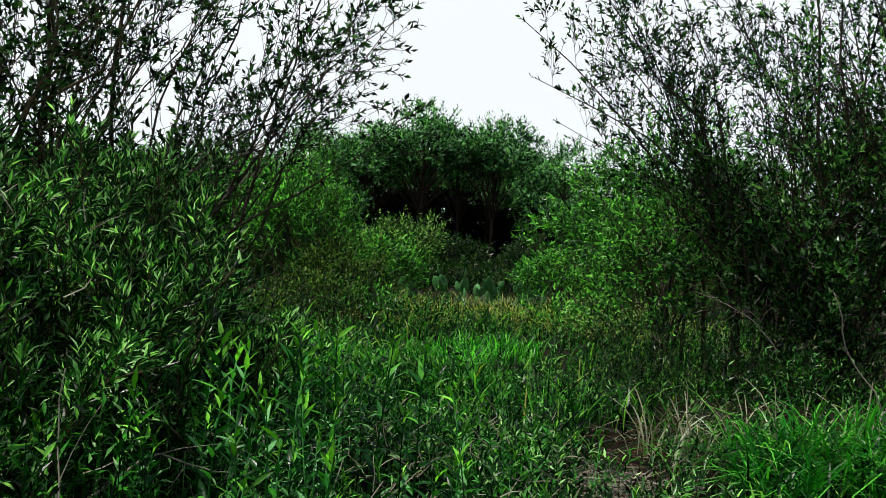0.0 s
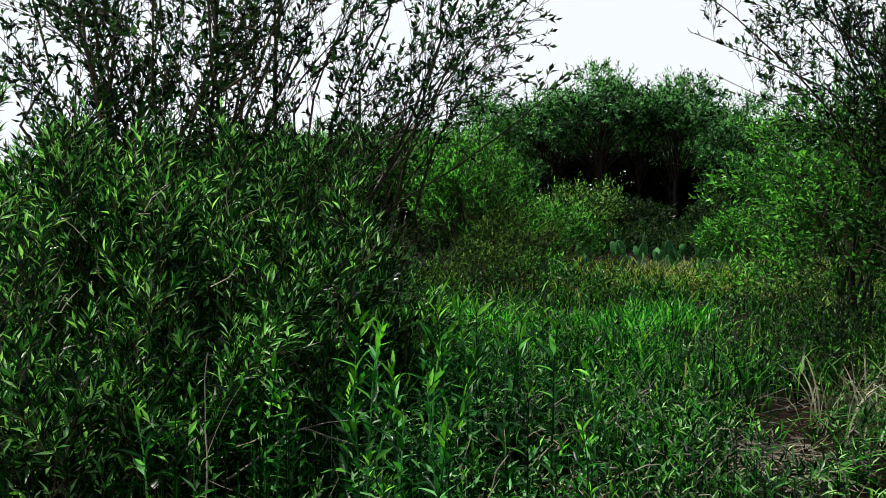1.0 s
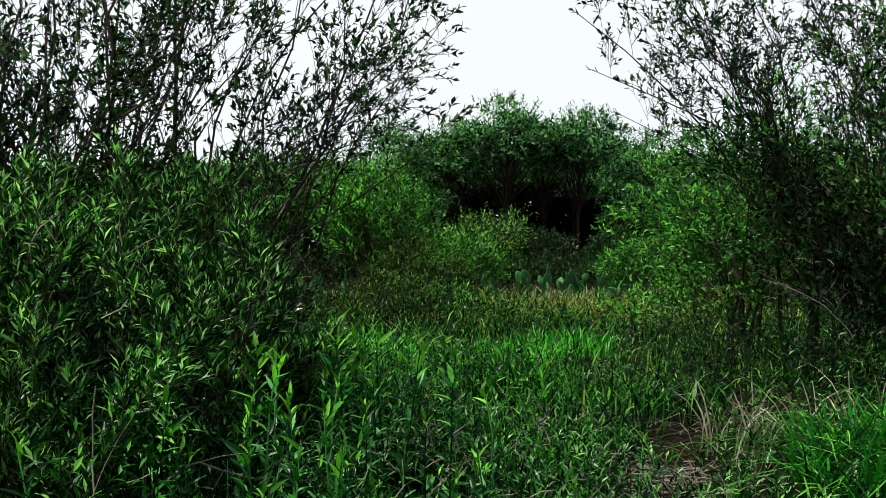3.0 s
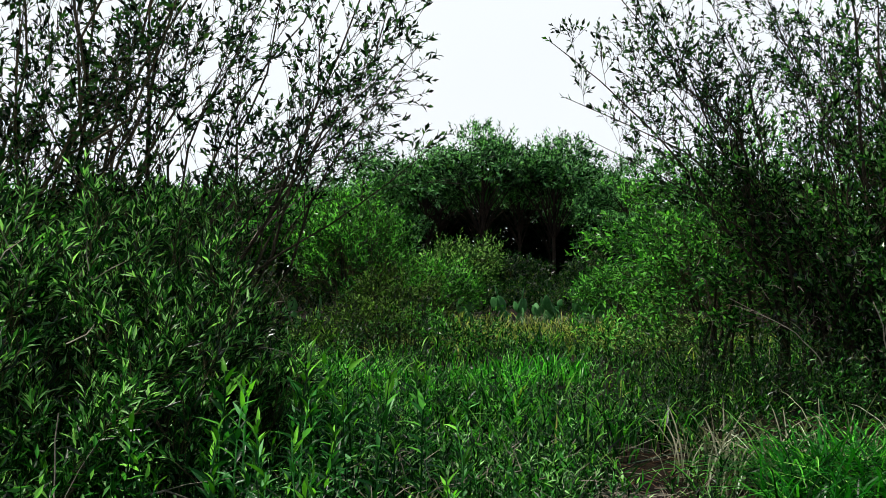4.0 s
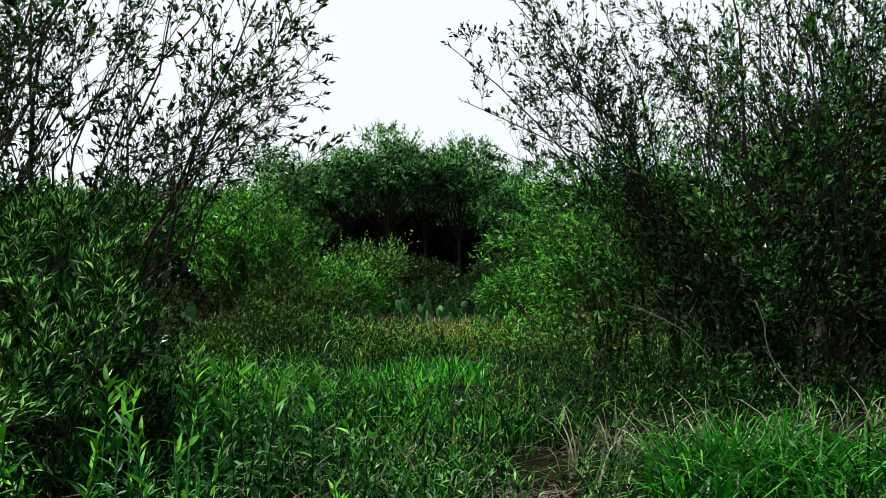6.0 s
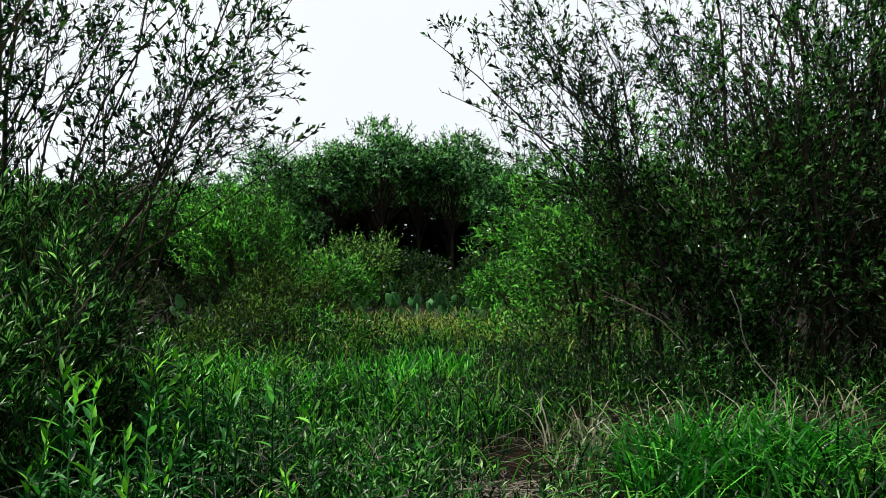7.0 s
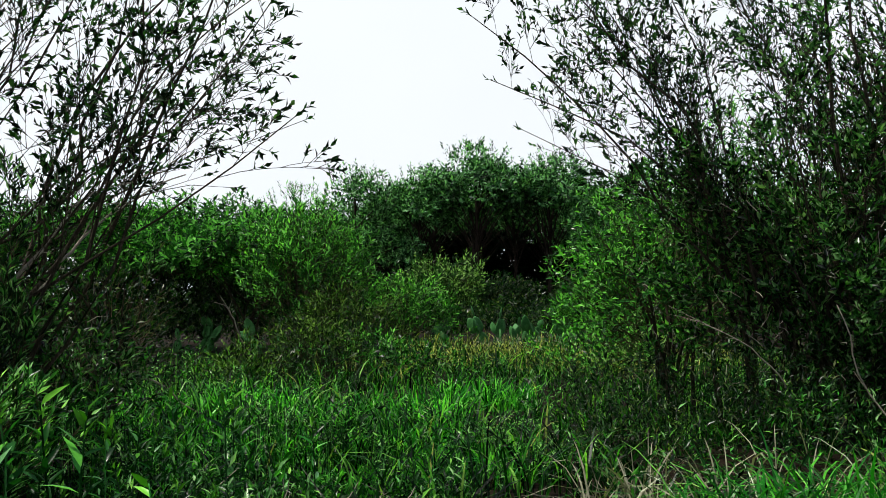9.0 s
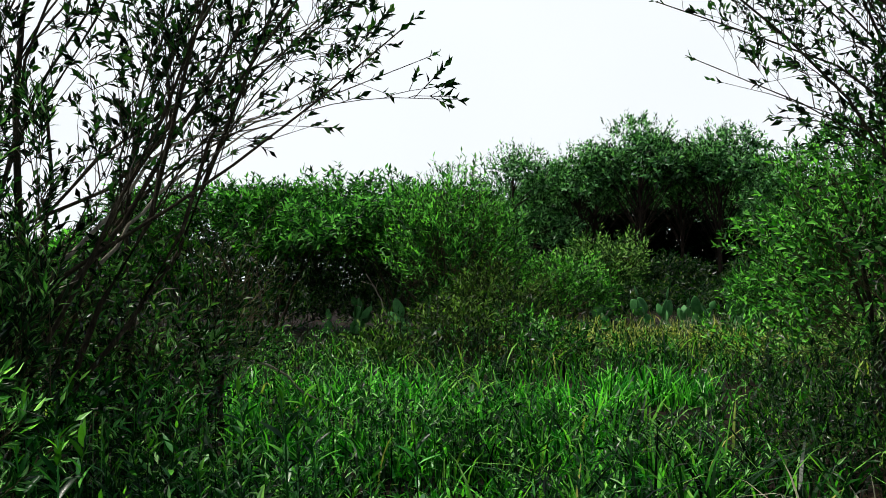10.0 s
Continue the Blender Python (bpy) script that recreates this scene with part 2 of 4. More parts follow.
def leaves(geo, p, d, n, length, width, kind="mid", fold=0.25, curl=0.18):
    """Lance-shaped leaves folded along the midrib, one per row."""
    length, width = length[:, None], width[:, None]
    s = np.cross(d, n)
    if kind == "fine":
        r1, r2 = p + d * length * 0.3 - n * length * curl * 0.1, p + d * length * 0.66 - n * length * curl * 0.45
        v = np.stack([p, r1 + s * width * 0.5 + n * width * fold, r1, r1 - s * width * 0.5 + n * width * fold,
                      r2 + s * width * 0.38 + n * width * fold * 0.7, r2, r2 - s * width * 0.38 + n * width * fold * 0.7,
                      p + d * length - n * length * curl], 1)
        tri = LEAF_FINE
    elif kind == "mid":
        m = p + d * length * 0.45 - n * length * curl * 0.25
        v = np.stack([p, m + s * width * 0.5 + n * width * fold, m - s * width * 0.5 + n * width * fold, m, p + d * length - n * length * curl], 1)
        tri = LEAF_MID
    else:
        m = p + d * length * 0.45
        v = np.stack([p, m + s * width * 0.5, m - s * width * 0.5, p + d * length - n * length * curl], 1)
        tri = LEAF_FAR
    k = v.shape[1]
    geo.add(v.reshape(-1, 3), (tri[None] + (np.arange(len(p)) * k)[:, None, None]).reshape(-1, 3))


def sprigs(geo, start, direction, length, count, leaf_len, leaf_wid, spread, rng, kind="mid", first=0.1, flat=0.0):
    """Leaves set in a spiral along straight twigs."""
    m = len(start)
    u = first + (1 - first) * (np.arange(count) + rng.random((m, count))) / count
    d = direction[:, None, :] * np.ones((m, count, 1))
    a, b = across(d)
    ang = (np.arange(count) * 2.4)[None] + rng.random((m, 1)) * 6.28 + rng.normal(0, 0.3, (m, count))
    rad = a * np.cos(ang)[..., None] + b * np.sin(ang)[..., None]
    sp = np.radians(spread) * (1.25 - 0.7 * u) * rng.uniform(0.7, 1.3, (m, count))
    ld = unit(d * np.cos(sp)[..., None] + rad * np.sin(sp)[..., None] + rng.normal(0, 0.12, (m, count, 3)))
    nn = d * np.sin(sp)[..., None] - rad * np.cos(sp)[..., None] + np.array([0, 0, flat])
    nn = unit(nn - ld * (nn * ld).sum(-1, keepdims=True))
    p = start[:, None, :] + d * (length[:, None] * u)[..., None]
    size = rng.uniform(0.65, 1.2, (m, count)) * (1.0 - 0.35 * np.abs(u - 0.5))
    leaves(geo, p.reshape(-1, 3), ld.reshape(-1, 3), nn.reshape(-1, 3), (leaf_len * size).ravel(),
           (leaf_wid * size * rng.uniform(0.8, 1.2, (m, count))).ravel(), kind)


def sticks(geo, a, b, r0, r1):
    """Straight three-sided twigs from a to b."""
    d = unit(b - a)
    s, w = across(d)
    ring = [s * math.cos(q) + w * math.sin(q) for q in (0.0, 2.094, 4.189)]
    v = np.stack([a + c * np.reshape(r0, (-1, 1)) for c in ring] + [b + c * np.reshape(r1, (-1, 1)) for c in ring], 1)
    tri = np.array([(0, 1, 4), (0, 4, 3), (1, 2, 5), (1, 5, 4), (2, 0, 3), (2, 3, 5)])
    geo.add(v.reshape(-1, 3), (tri[None] + (np.arange(len(a)) * 6)[:, None, None]).reshape(-1, 3))


def tube(geo, pts, radii, sides=6):
    pts = np.asarray(pts, float)
    tan = unit(np.gradient(pts, axis=0))
    s, w = across(tan)
    q = np.arange(sides) * 2 * math.pi / sides
    ring = s[:, None] * np.cos(q)[None, :, None] + w[:, None] * np.sin(q)[None, :, None]
    v = pts[:, None] + ring * np.asarray(radii, float)[:, None, None]
    k = len(pts)
    tri = []
    for i in range(k - 1):
        for j in range(sides):
            a, b = i * sides + j, i * sides + (j + 1) % sides
            tri += [(a, b, b + sides), (a, b + sides, a + sides)]
    v = np.concatenate([v.reshape(-1, 3), pts[-1:] + tan[-1:] * radii[-1]])
    top = (k - 1) * sides
    tri += [(top + j, top + (j + 1) % sides, k * sides) for j in range(sides)]
    geo.add(v, tri)


def limb_points(a, b, bow, rng, n=9, wobble=0.03, lift=0.0):
    """A limb that leaves a steeply and bends over towards b."""
    a, b = np.asarray(a, float), np.asarray(b, float)
    u = np.linspace(0, 1, n)[:, None]
    p = a + (b - a) * u
    p[:, :2] -= ((b - a)[:2] * bow) * (u * (1 - u) * 2)
    p[:, 2] += lift * np.linalg.norm(b - a) * (u * (1 - u))[:, 0]
    w = rng.normal(0, wobble * np.linalg.norm(b - a) / 3, (n, 3))
    w[0] = 0
    return p + np.cumsum(w, 0) * 0.6


def blades(geo, p, height, width, lean, rng, droop=0.5):
    """Grass blades that bend over."""
    n = len(p)
    ang = rng.random(n) * 6.283
    out = np.stack([np.cos(ang), np.sin(ang), np.zeros(n)], 1)
    side = np.stack([-np.sin(ang), np.cos(ang), np.zeros(n)], 1)
    tw = rng.normal(0, 0.6, n)[:, None]
    side = unit(side + out * tw)
    bend = (lean * rng.uniform(0.3, 1.6, n))[:, None]
    rows = []
    for u, wd in ((0.0, 0.8), (0.35, 1.0), (0.62, 0.85), (0.84, 0.55)):
        c = p + np.array([0, 0, 1.0]) * (height[:, None] * (u - droop * bend * u ** 3)) + out * height[:, None] * bend * u ** 1.8
        rows += [c + side * (width * wd * 0.5)[:, None], c - side * (width * wd * 0.5)[:, None]]
    u = 1.0
    rows.append(p + np.array([0, 0, 1.0]) * (height[:, None] * (u - droop * bend)) + out * height[:, None] * bend)
    v = np.stack(rows, 1)
    tri = np.array([(0, 1, 3), (0, 3, 2), (2, 3, 5), (2, 5, 4), (4, 5, 7), (4, 7, 6), (6, 7, 8)])
    geo.add(v.reshape(-1, 3), (tri[None] + (np.arange(n) * 9)[:, None, None]).reshape(-1, 3))


def part(name, geo, material, parent, label="", origin=None, smooth=False, kind=""):
    ob = new(name, geo.mesh(name, material, parent.matrix_world.translation if origin is None else origin, smooth))
    ob.parent = parent
    return tagged(ob, label, kind=kind)


def thing(name, place, label, category, group="", kind=""):
    ob = new(name)
    ob.matrix_world = pose(*place)
    ob.empty_display_size = 0.1
    return tagged(ob, label, category, group, kind)


def land(x, y):
    """Height of the ground."""
    x, y = np.asarray(x, float), np.asarray(y, float)
    return 0.06 * np.sin(x * 0.7 + 1.3) * np.cos(y * 0.45) + 0.03 * np.sin(x * 2.1 + y * 1.7) - 0.05


# ---- ground ----
g = Geo()
edge = np.concatenate([-np.geomspace(900, 14, 16), np.linspace(-13, 13, 105), np.geomspace(14, 900, 16)])
gx, gy = np.meshgrid(edge, edge + 8.0, indexing="ij")
near = np.clip(1.6 - np.hypot(gx, gy - 8) / 30, 0, 1)
gz = land(gx, gy) * near
gz += near * 0.012 * np.sin(gx * 9.1 + 2 * np.sin(gy * 5.3)) * np.cos(gy * 8.3)
k = len(edge)
idx = np.arange(k * k).reshape(k, k)
q = np.stack([idx[:-1, :-1], idx[1:, :-1], idx[1:, 1:], idx[:-1, 1:]], -1).reshape(-1, 4)
g.add(np.stack([gx, gy, gz], -1), np.concatenate([q[:, [0, 1, 2]], q[:, [0, 2, 3]]]))
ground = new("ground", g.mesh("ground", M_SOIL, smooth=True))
tagged(ground, "dark brown soil under plants and litter, darkened further for shade", "ground", kind="structure")


# ---- shrubs with stems that can be followed ----
def shrub(name, label, category, base, tips, seed, leaf=(0.075, 0.014), material=M_WILLOW, kind="mid", stem_r=0.018, sides=11, side_len=0.75,
          side_from=0.22, side_ang=38, twigs=6, twig_len=0.3, per_twig=9, spread=36, bow=0.35, root=0.22, up=0.35, group="", lift=0.0, leaf_from=0.25, feet=(), subs=0, crook=0.055, bare_to=(), bows=()):
    rng = np.random.default_rng(seed)
    base = np.array([base[0], base[1], float(land(base[0], base[1])) - 0.03])
    ob = thing(name, base, label, category, group)
    for which, tip in enumerate(tips):
        main, wood, foliage = Geo(), Geo(), Geo()
        foot = base + np.array([*(rng.normal(0, root, 2)), 0])
        if which < len(feet):
            foot = np.array([feet[which][0], feet[which][1], base[2]])
        pts = limb_points(foot, tip, bows[which] if which < len(bows) else bow, rng, 10, crook, 0.04 if which < len(bows) else lift)
        full = np.linalg.norm(pts[-1] - pts[0])
        r = stem_r * rng.uniform(0.75, 1.2) * full / 3
        tube(main, pts, np.linspace(r, r * 0.16, 10), 6)
        tan = unit(np.gradient(pts, axis=0))
        t_start, t_dir = [pts[-1:] - tan[-1:] * twig_len * 0.8], [tan[-1:]]
        n_side = max(3, int(sides * rng.uniform(0.8, 1.25)))
        first = bare_to[which] if which < len(bare_to) else side_from
        for i in range(n_side):
            u = first + (0.97 - first) * (i + rng.random()) / n_side
            f = u * 9
            j = min(int(f), 8)
            c = pts[j] + (pts[j + 1] - pts[j]) * (f - j)
            a, b = across(tan[j][None])
            az = rng.random() * 6.283
            an = radians(side_ang * rng.uniform(0.6, 1.4))
            d = tan[j] * math.cos(an) + (a[0] * math.cos(az) + b[0] * math.sin(az)) * math.sin(an)
            d = unit(d + np.array([0, 0, up * rng.random()]))
            ln = side_len * rng.uniform(0.5, 1.15) * (1.15 - 0.82 * u) * full / 3
            e = limb_points(c, c + d * ln, 0.1, rng, 5, 0.05, 0.12)
            tube(wood, e, np.linspace(r * 0.42 * (1.15 - u), 0.0016, 5), 4)
            et = unit(np.gradient(e, axis=0))
            for _ in range(subs):
                w = rng.uniform(0.2, 0.95) * 4
                k = min(int(w), 3)
                o = e[k] + (e[k + 1] - e[k]) * (w - k)
                sa, sb = across(et[k][None])
                az, an = rng.random() * 6.283, radians(rng.uniform(28, 62))
                dd = et[k] * math.cos(an) + (sa[0] * math.cos(az) + sb[0] * math.sin(az)) * math.sin(an)
                dd = unit(dd + np.array([0, 0, up * rng.random()]))
                q = limb_points(o, o + dd * ln * rng.uniform(0.3, 0.65) * (1.25 - w / 5), 0.1, rng, 4, 0.1, 0.1)
                tube(wood, q, np.linspace(r * 0.18 * (1.2 - u) + 0.0012, 0.0012, 4), 4)
                qt = unit(np.gradient(q, axis=0))
                jj = rng.integers(0, 4, max(2, twigs - 1))
                ra = rng.normal(0, 1, (len(jj), 3))
                t_start += [q[jj], q[-1:]]
                t_dir += [unit(qt[jj] * 0.8 + ra * 0.45 + np.array([0, 0, up * 0.5])), qt[-1:]]
            nt = max(2, int(twigs * rng.uniform(0.7, 1.3)))
            v = 0.18 + 0.8 * (np.arange(nt) + rng.random(nt)) / nt
            fj = v * 4
            jj = np.minimum(fj.astype(int), 3)
            cs = e[jj] + (e[jj + 1] - e[jj]) * (fj - jj)[:, None]
            ta, tb = across(et[jj])
            z = rng.random(nt) * 6.283
            ta = ta * np.cos(z)[:, None] + tb * np.sin(z)[:, None]
            t_start += [cs, e[-1:]]
            t_dir += [unit(et[jj] * 0.8 + ta * 0.55 + np.array([0, 0, up]) * rng.random((nt, 1))), et[-1:]]
        s, d = np.concatenate(t_start), np.concatenate(t_dir)
        ln = twig_len * rng.uniform(0.55, 1.25, len(s))
        sticks(wood, s, s + d * ln[:, None], 0.0026, 0.001)
        sprigs(foliage, s, d, ln, per_twig, leaf[0], leaf[1], spread, rng, kind, leaf_from)
        bark = M_BARK if stem_r > 0.015 else M_TWIG
        st = part("stem", main, bark, ob, smooth=True)
        for piece, geo, mat in (("branchwork", wood, bark), ("foliage", foliage, material)):
            o = new(piece, geo.mesh(piece, mat, base))
            o.parent = st
            tagged(o, kind="stuff")
    return ob


def lumpy(d, seed_vec, amount=0.3):
    """Uneven radius factor over directions d."""
    return 1 + amount * (np.sin(d @ seed_vec[0] * 3.1) * 0.5 + np.sin(d @ seed_vec[1] * 5.3 + 1) * 0.3 + np.sin(d @ seed_vec[2] * 9.7 + 2) * 0.2)


def bush(name, label, category, base, rx, ry, h, seed, shoots=900, per=10, leaf=(0.07, 0.016), material=M_BUSHG, kind="mid", shoot_len=0.32, spread=45,
         low=0.05, depth=0.45, stems=9, amount=0.3, up=0.5, group="", tall=1.0, waist=0.42):
    """A rounded bush: stems that fan out, and leafy shoots that fill an uneven shell."""
    rng = np.random.default_rng(seed)
    base = np.array([base[0], base[1], float(land(base[0], base[1])) if abs(base[1]) < 30 else 0.0])
    ob = thing(name, base, label, category, group)
    sv = rng.normal(0, 1, (3, 3))
    d = unit(rng.normal(0, 1, (shoots, 3)))
    d[:, 2] = np.abs(d[:, 2]) * (1 - low) * tall + low * rng.uniform(-1.2, 1, shoots)
    d = unit(d)
    gap = np.sin(d @ sv[1] * 8.0 + 1) + np.sin(d @ sv[2] * 7.0) + rng.normal(0, 0.5, shoots)
    d = d[gap > -0.1]
    shoots = len(d)
    rad = (1 - depth * rng.random(shoots) ** 1.6) * lumpy(d, sv, amount)
    mid = np.array([0, 0, h * waist])
    p = base + mid + d * rad[:, None] * np.array([rx, ry, h * (1 - waist)])
    p[:, 2] = np.maximum(p[:, 2], base[2] + 0.08 * h * rng.random(shoots) + 0.05)
    sd = unit(d * np.array([1, 1, 0.6]) + np.array([0, 0, up]) + rng.normal(0, 0.28, (shoots, 3)))
    ln = shoot_len * rng.uniform(0.5, 1.3, shoots)
    wood, foliage = Geo(), Geo()
    sticks(wood, p - sd * ln[:, None] * 0.6, p + sd * ln[:, None], 0.004 * h / 2, 0.0012 * h / 2)
    sprigs(foliage, p, sd, ln, per, leaf[0], leaf[1], spread, rng, kind, 0.0)
    for i in range(stems):
        az = 6.283 * (i + rng.random()) / stems
        w = Geo()
        top = base + np.array([math.cos(az) * rx * rng.uniform(0.3, 0.75), math.sin(az) * ry * rng.uniform(0.3, 0.75), h * rng.uniform(0.6, 0.85)])
        pts = limb_points(base + np.array([*rng.normal(0, 0.1 * rx, 2), -0.03]), top, 0.35, rng, 7, 0.05)
        tube(w, pts, np.linspace(0.012 * h, 0.003 * h, 7), 5)
        part("stem", w, M_BARK, ob, smooth=True)
    part("twig_mass", wood, M_TWIG, ob, kind="stuff")
    part("foliage", foliage, material, ob, kind="stuff")
    return ob


# tall willow whose limbs lean over the meadow
def leaning(n, xs, ys, lean, seed):
    """Feet along a strip of ground, and tips that lean off them."""
    r = np.random.default_rng(seed)
    foot = np.stack([r.uniform(*xs, n), r.uniform(*ys, n), np.zeros(n)], 1)
    return foot, foot + np.stack([r.uniform(*q, n) for q in lean], 1)


FEET, TIPS = leaning(12, (-3.2, -2.05), (5.9, 7.4), ((0.5, 1.6), (-0.2, 0.9), (3.0, 4.6)), 5)
shrub("willow_shrub", "tall multi-stemmed willow, thin dark limbs leaning over the meadow", "shrub", (-2.6, 6.6),
      [(-0.05, 6.5, 2.95), (-0.68, 8.4, 2.7), (-1.1, 8.2, 2.38), (-0.55, 6.8, 3.3), (-0.8, 8.0, 3.1), (-0.25, 6.7, 3.2), (-0.35, 6.4, 2.75), (-0.55, 7.3, 2.85), (-1.3, 6.3, 3.3), (-1.7, 6.0, 3.0), *TIPS],
      11, leaf=(0.07, 0.029), material=M_BACKLITW, stem_r=0.0151, sides=7, side_len=1.15, side_from=0.36, side_ang=28, twigs=3, per_twig=5, twig_len=0.16, bow=0.28, lift=-0.1, leaf_from=0.35,
      feet=[(-1.95, 6.0), (-2.6, 6.7), (-2.9, 6.9), (-2.3, 6.1), (-2.75, 6.4), (-2.1, 6.4), (-2.45, 5.9), (-2.85, 6.2), (-2.6, 6.0), (-2.8, 5.8), *FEET], subs=2, crook=0.095, bare_to=(0.4, 0.42, 0.42, 0.42, 0.5, 0.42, 0.45, 0.5), bows=(0.3, 0.52, 0.5, 0.3, 0.42, 0.2, 0.36, 0.38))
shrub("willow_shrub", "dense upright willow clump with many straight dark stems", "shrub", (-3.27, 5.8),
      [(-2.67, 5.5, 4.1), (-3.07, 5.2, 3.9), (-3.57, 5.4, 4.0), (-2.47, 5.9, 3.7), (-3.37, 6.4, 4.3), (-3.97, 5.8, 4.1), (-2.97, 4.9, 3.0), (-2.42, 5.2, 3.3), (-4.27, 6.5, 4.2),
       (-2.77, 5.1, 3.6), (-2.57, 6.4, 4.2), (-3.27, 5.0, 4.2), (-2.07, 6.0, 4.3), (-2.02, 5.1, 3.5), (-2.12, 5.3, 3.9), (-2.22, 5.0, 3.4), (-2.27, 5.7, 4.0),
       (-4.4, 5.6, 4.1), (-4.0, 5.2, 3.8), (-4.5, 6.0, 4.2), (-3.8, 5.0, 3.7), (-3.6, 5.6, 3.3), (-4.1, 5.5, 3.2)],
      12, leaf=(0.068, 0.028), material=M_BACKLITW, subs=2, sides=14, side_len=0.6, side_from=0.12, side_ang=38, twigs=3, per_twig=5, twig_len=0.2, bow=0.15, crook=0.16, stem_r=0.012)

# leaf colour gets darker further back, putting in the shade at the willow's foot
for i, (x, y, rx, ry, h, n) in enumerate([(-2.7, 5.9, 0.7, 0.6, 1.6, 560), (-2.45, 6.75, 0.5, 0.5, 1.55, 420), (-2.1, 7.25, 0.4, 0.4, 1.25, 300), (-1.75, 7.1, 0.3, 0.3, 1.0, 160), (-2.3, 8.6, 0.5, 0.5, 1.6, 380), (-1.95, 5.2, 0.5, 0.5, 1.5, 480), (-3.8, 6.4, 0.9, 0.9, 1.7, 700)]):
    bush("willow_thicket", "leafy green regrowth round the foot of the willow", "shrub", (x, y), rx, ry, h, 320 + i, shoots=n, per=8, leaf=(0.08, 0.026), material=M_WEED if y > 8 else M_WILLOW if y > 6.5 else M_BUSHG, low=0.35, depth=0.7,
         stems=12, amount=0.25, up=0.8, shoot_len=0.3, group="willow thickets")

# willow on the other side of the meadow, with one limb reaching out
FEET, TIPS = leaning(7, (3.6, 5.8), (10.1, 10.8), ((-1.2, -0.25), (-0.2, 0.25), (3.9, 5.2)), 6)
shrub("willow_shrub", "tall willow with a long limb reaching over the meadow", "shrub", (3.3, 9.5),
      [(0.66, 9.25, 3.18), (0.82, 9.3, 3.65), (1.1, 9.2, 4.35), (1.48, 9.4, 4.15), (1.73, 9.3, 4.65), (1.31, 9.1, 3.56), (1.98, 9.15, 3.9), (2.15, 9.4, 4.74), (0.95, 9.3, 2.98), *TIPS],
      21, leaf=(0.078, 0.031), material=M_BACKLITW, stem_r=0.016, sides=11, side_len=0.95, side_from=0.45, side_ang=40, twigs=3, per_twig=4, twig_len=0.18, bow=0.58, lift=0.05, leaf_from=0.3, subs=3, crook=0.09, up=0.75,
      feet=[(3.2, 9.45), (3.15, 9.55), (3.05, 9.45), (3.25, 9.7), (3.0, 9.55), (3.25, 9.3), (3.35, 9.35), (3.15, 9.7), (3.2, 9.4), *FEET], bows=(0.8, 0.76, 0.7, 0.62, 0.6, 0.76, 0.62, 0.58, 0.85))
shrub("willow_shrub", "dense willow thicket with dark twiggy stems down to the grass", "shrub", (4.3, 9.3),
      [(3.2, 8.9, 3.3), (3.7, 9.4, 4.6), (4.3, 8.8, 4.4), (4.8, 9.5, 4.9), (5.4, 9.0, 4.4), (2.6, 8.9, 2.4), (3.3, 8.6, 2.0), (4.1, 8.4, 2.6), (4.9, 8.4, 3.0), (5.7, 8.6, 3.2),
       (2.5, 9.4, 1.7), (3.8, 8.2, 1.5), (5.5, 8.0, 1.8), (6.1, 9.2, 4.6), (2.2, 9.1, 1.2), (3.9, 9.0, 3.8), (4.6, 9.1, 5.0), (5.1, 8.8, 3.8), (3.4, 9.6, 4.0)],
      22, leaf=(0.085, 0.034), sides=17, side_len=0.75, side_from=0.06, twigs=7, per_twig=7, twig_len=0.22, bow=0.3, crook=0.09)
shrub("willow_shrub", "dense willow thicket with dark twiggy stems", "shrub", (6.3, 10.2),
      [(5.6, 9.9, 5.0), (6.2, 9.6, 4.9), (7.0, 9.8, 4.6), (5.3, 9.4, 3.6), (6.2, 9.0, 3.0), (7.2, 9.2, 3.2), (5.8, 8.9, 2.0), (6.8, 8.8, 1.8), (7.6, 10.2, 4.2), (5.9, 9.4, 4.4), (6.6, 9.3, 4.1), (5.3, 9.6, 5.2), (6.4, 9.8, 5.4), (7.2, 10.0, 5.3), (6.9, 9.4, 5.0), (5.0, 9.8, 4.8)],
      23, leaf=(0.088, 0.036), sides=18, side_len=0.75, side_from=0.06, twigs=7, per_twig=7, bow=0.3, crook=0.09)
for i, (x, y, rx, ry, h, n) in enumerate([(3.9, 9.9, 1.35, 0.9, 3.0, 1050), (5.4, 9.9, 1.4, 0.9, 4.4, 1250), (7.1, 10.4, 1.3, 1.0, 4.5, 1000), (6.4, 8.9, 1.1, 0.7, 1.9, 700), (5.9, 10.6, 1.9, 0.9, 5.0, 1500)]):
    bush("willow_thicket", "dark dense inner growth of the willow thicket", "shrub", (x, y), rx, ry, h, 300 + i, shoots=int(n * 0.8), per=8, leaf=(0.085, 0.034), material=M_WILLOW, low=0.3, depth=0.75,
         stems=14, amount=0.25, up=0.9, shoot_len=0.4, group="willow thickets")
bush("leafy_bush", "large bright green leafy bush behind the tall willow", "bush", (5.35, 20.0), 2.4, 1.8, 4.1, 31, shoots=2200, per=9, leaf=(0.17, 0.058), material=M_BUSHG, low=0.25, amount=0.5)
bush("leafy_bush", "bright green leafy bush at the meadow's edge", "bush", (2.6, 10.0), 0.85, 0.75, 2.3, 32, shoots=1300, per=8, leaf=(0.085, 0.034), material=M_BUSHG, low=0.35, amount=0.5)

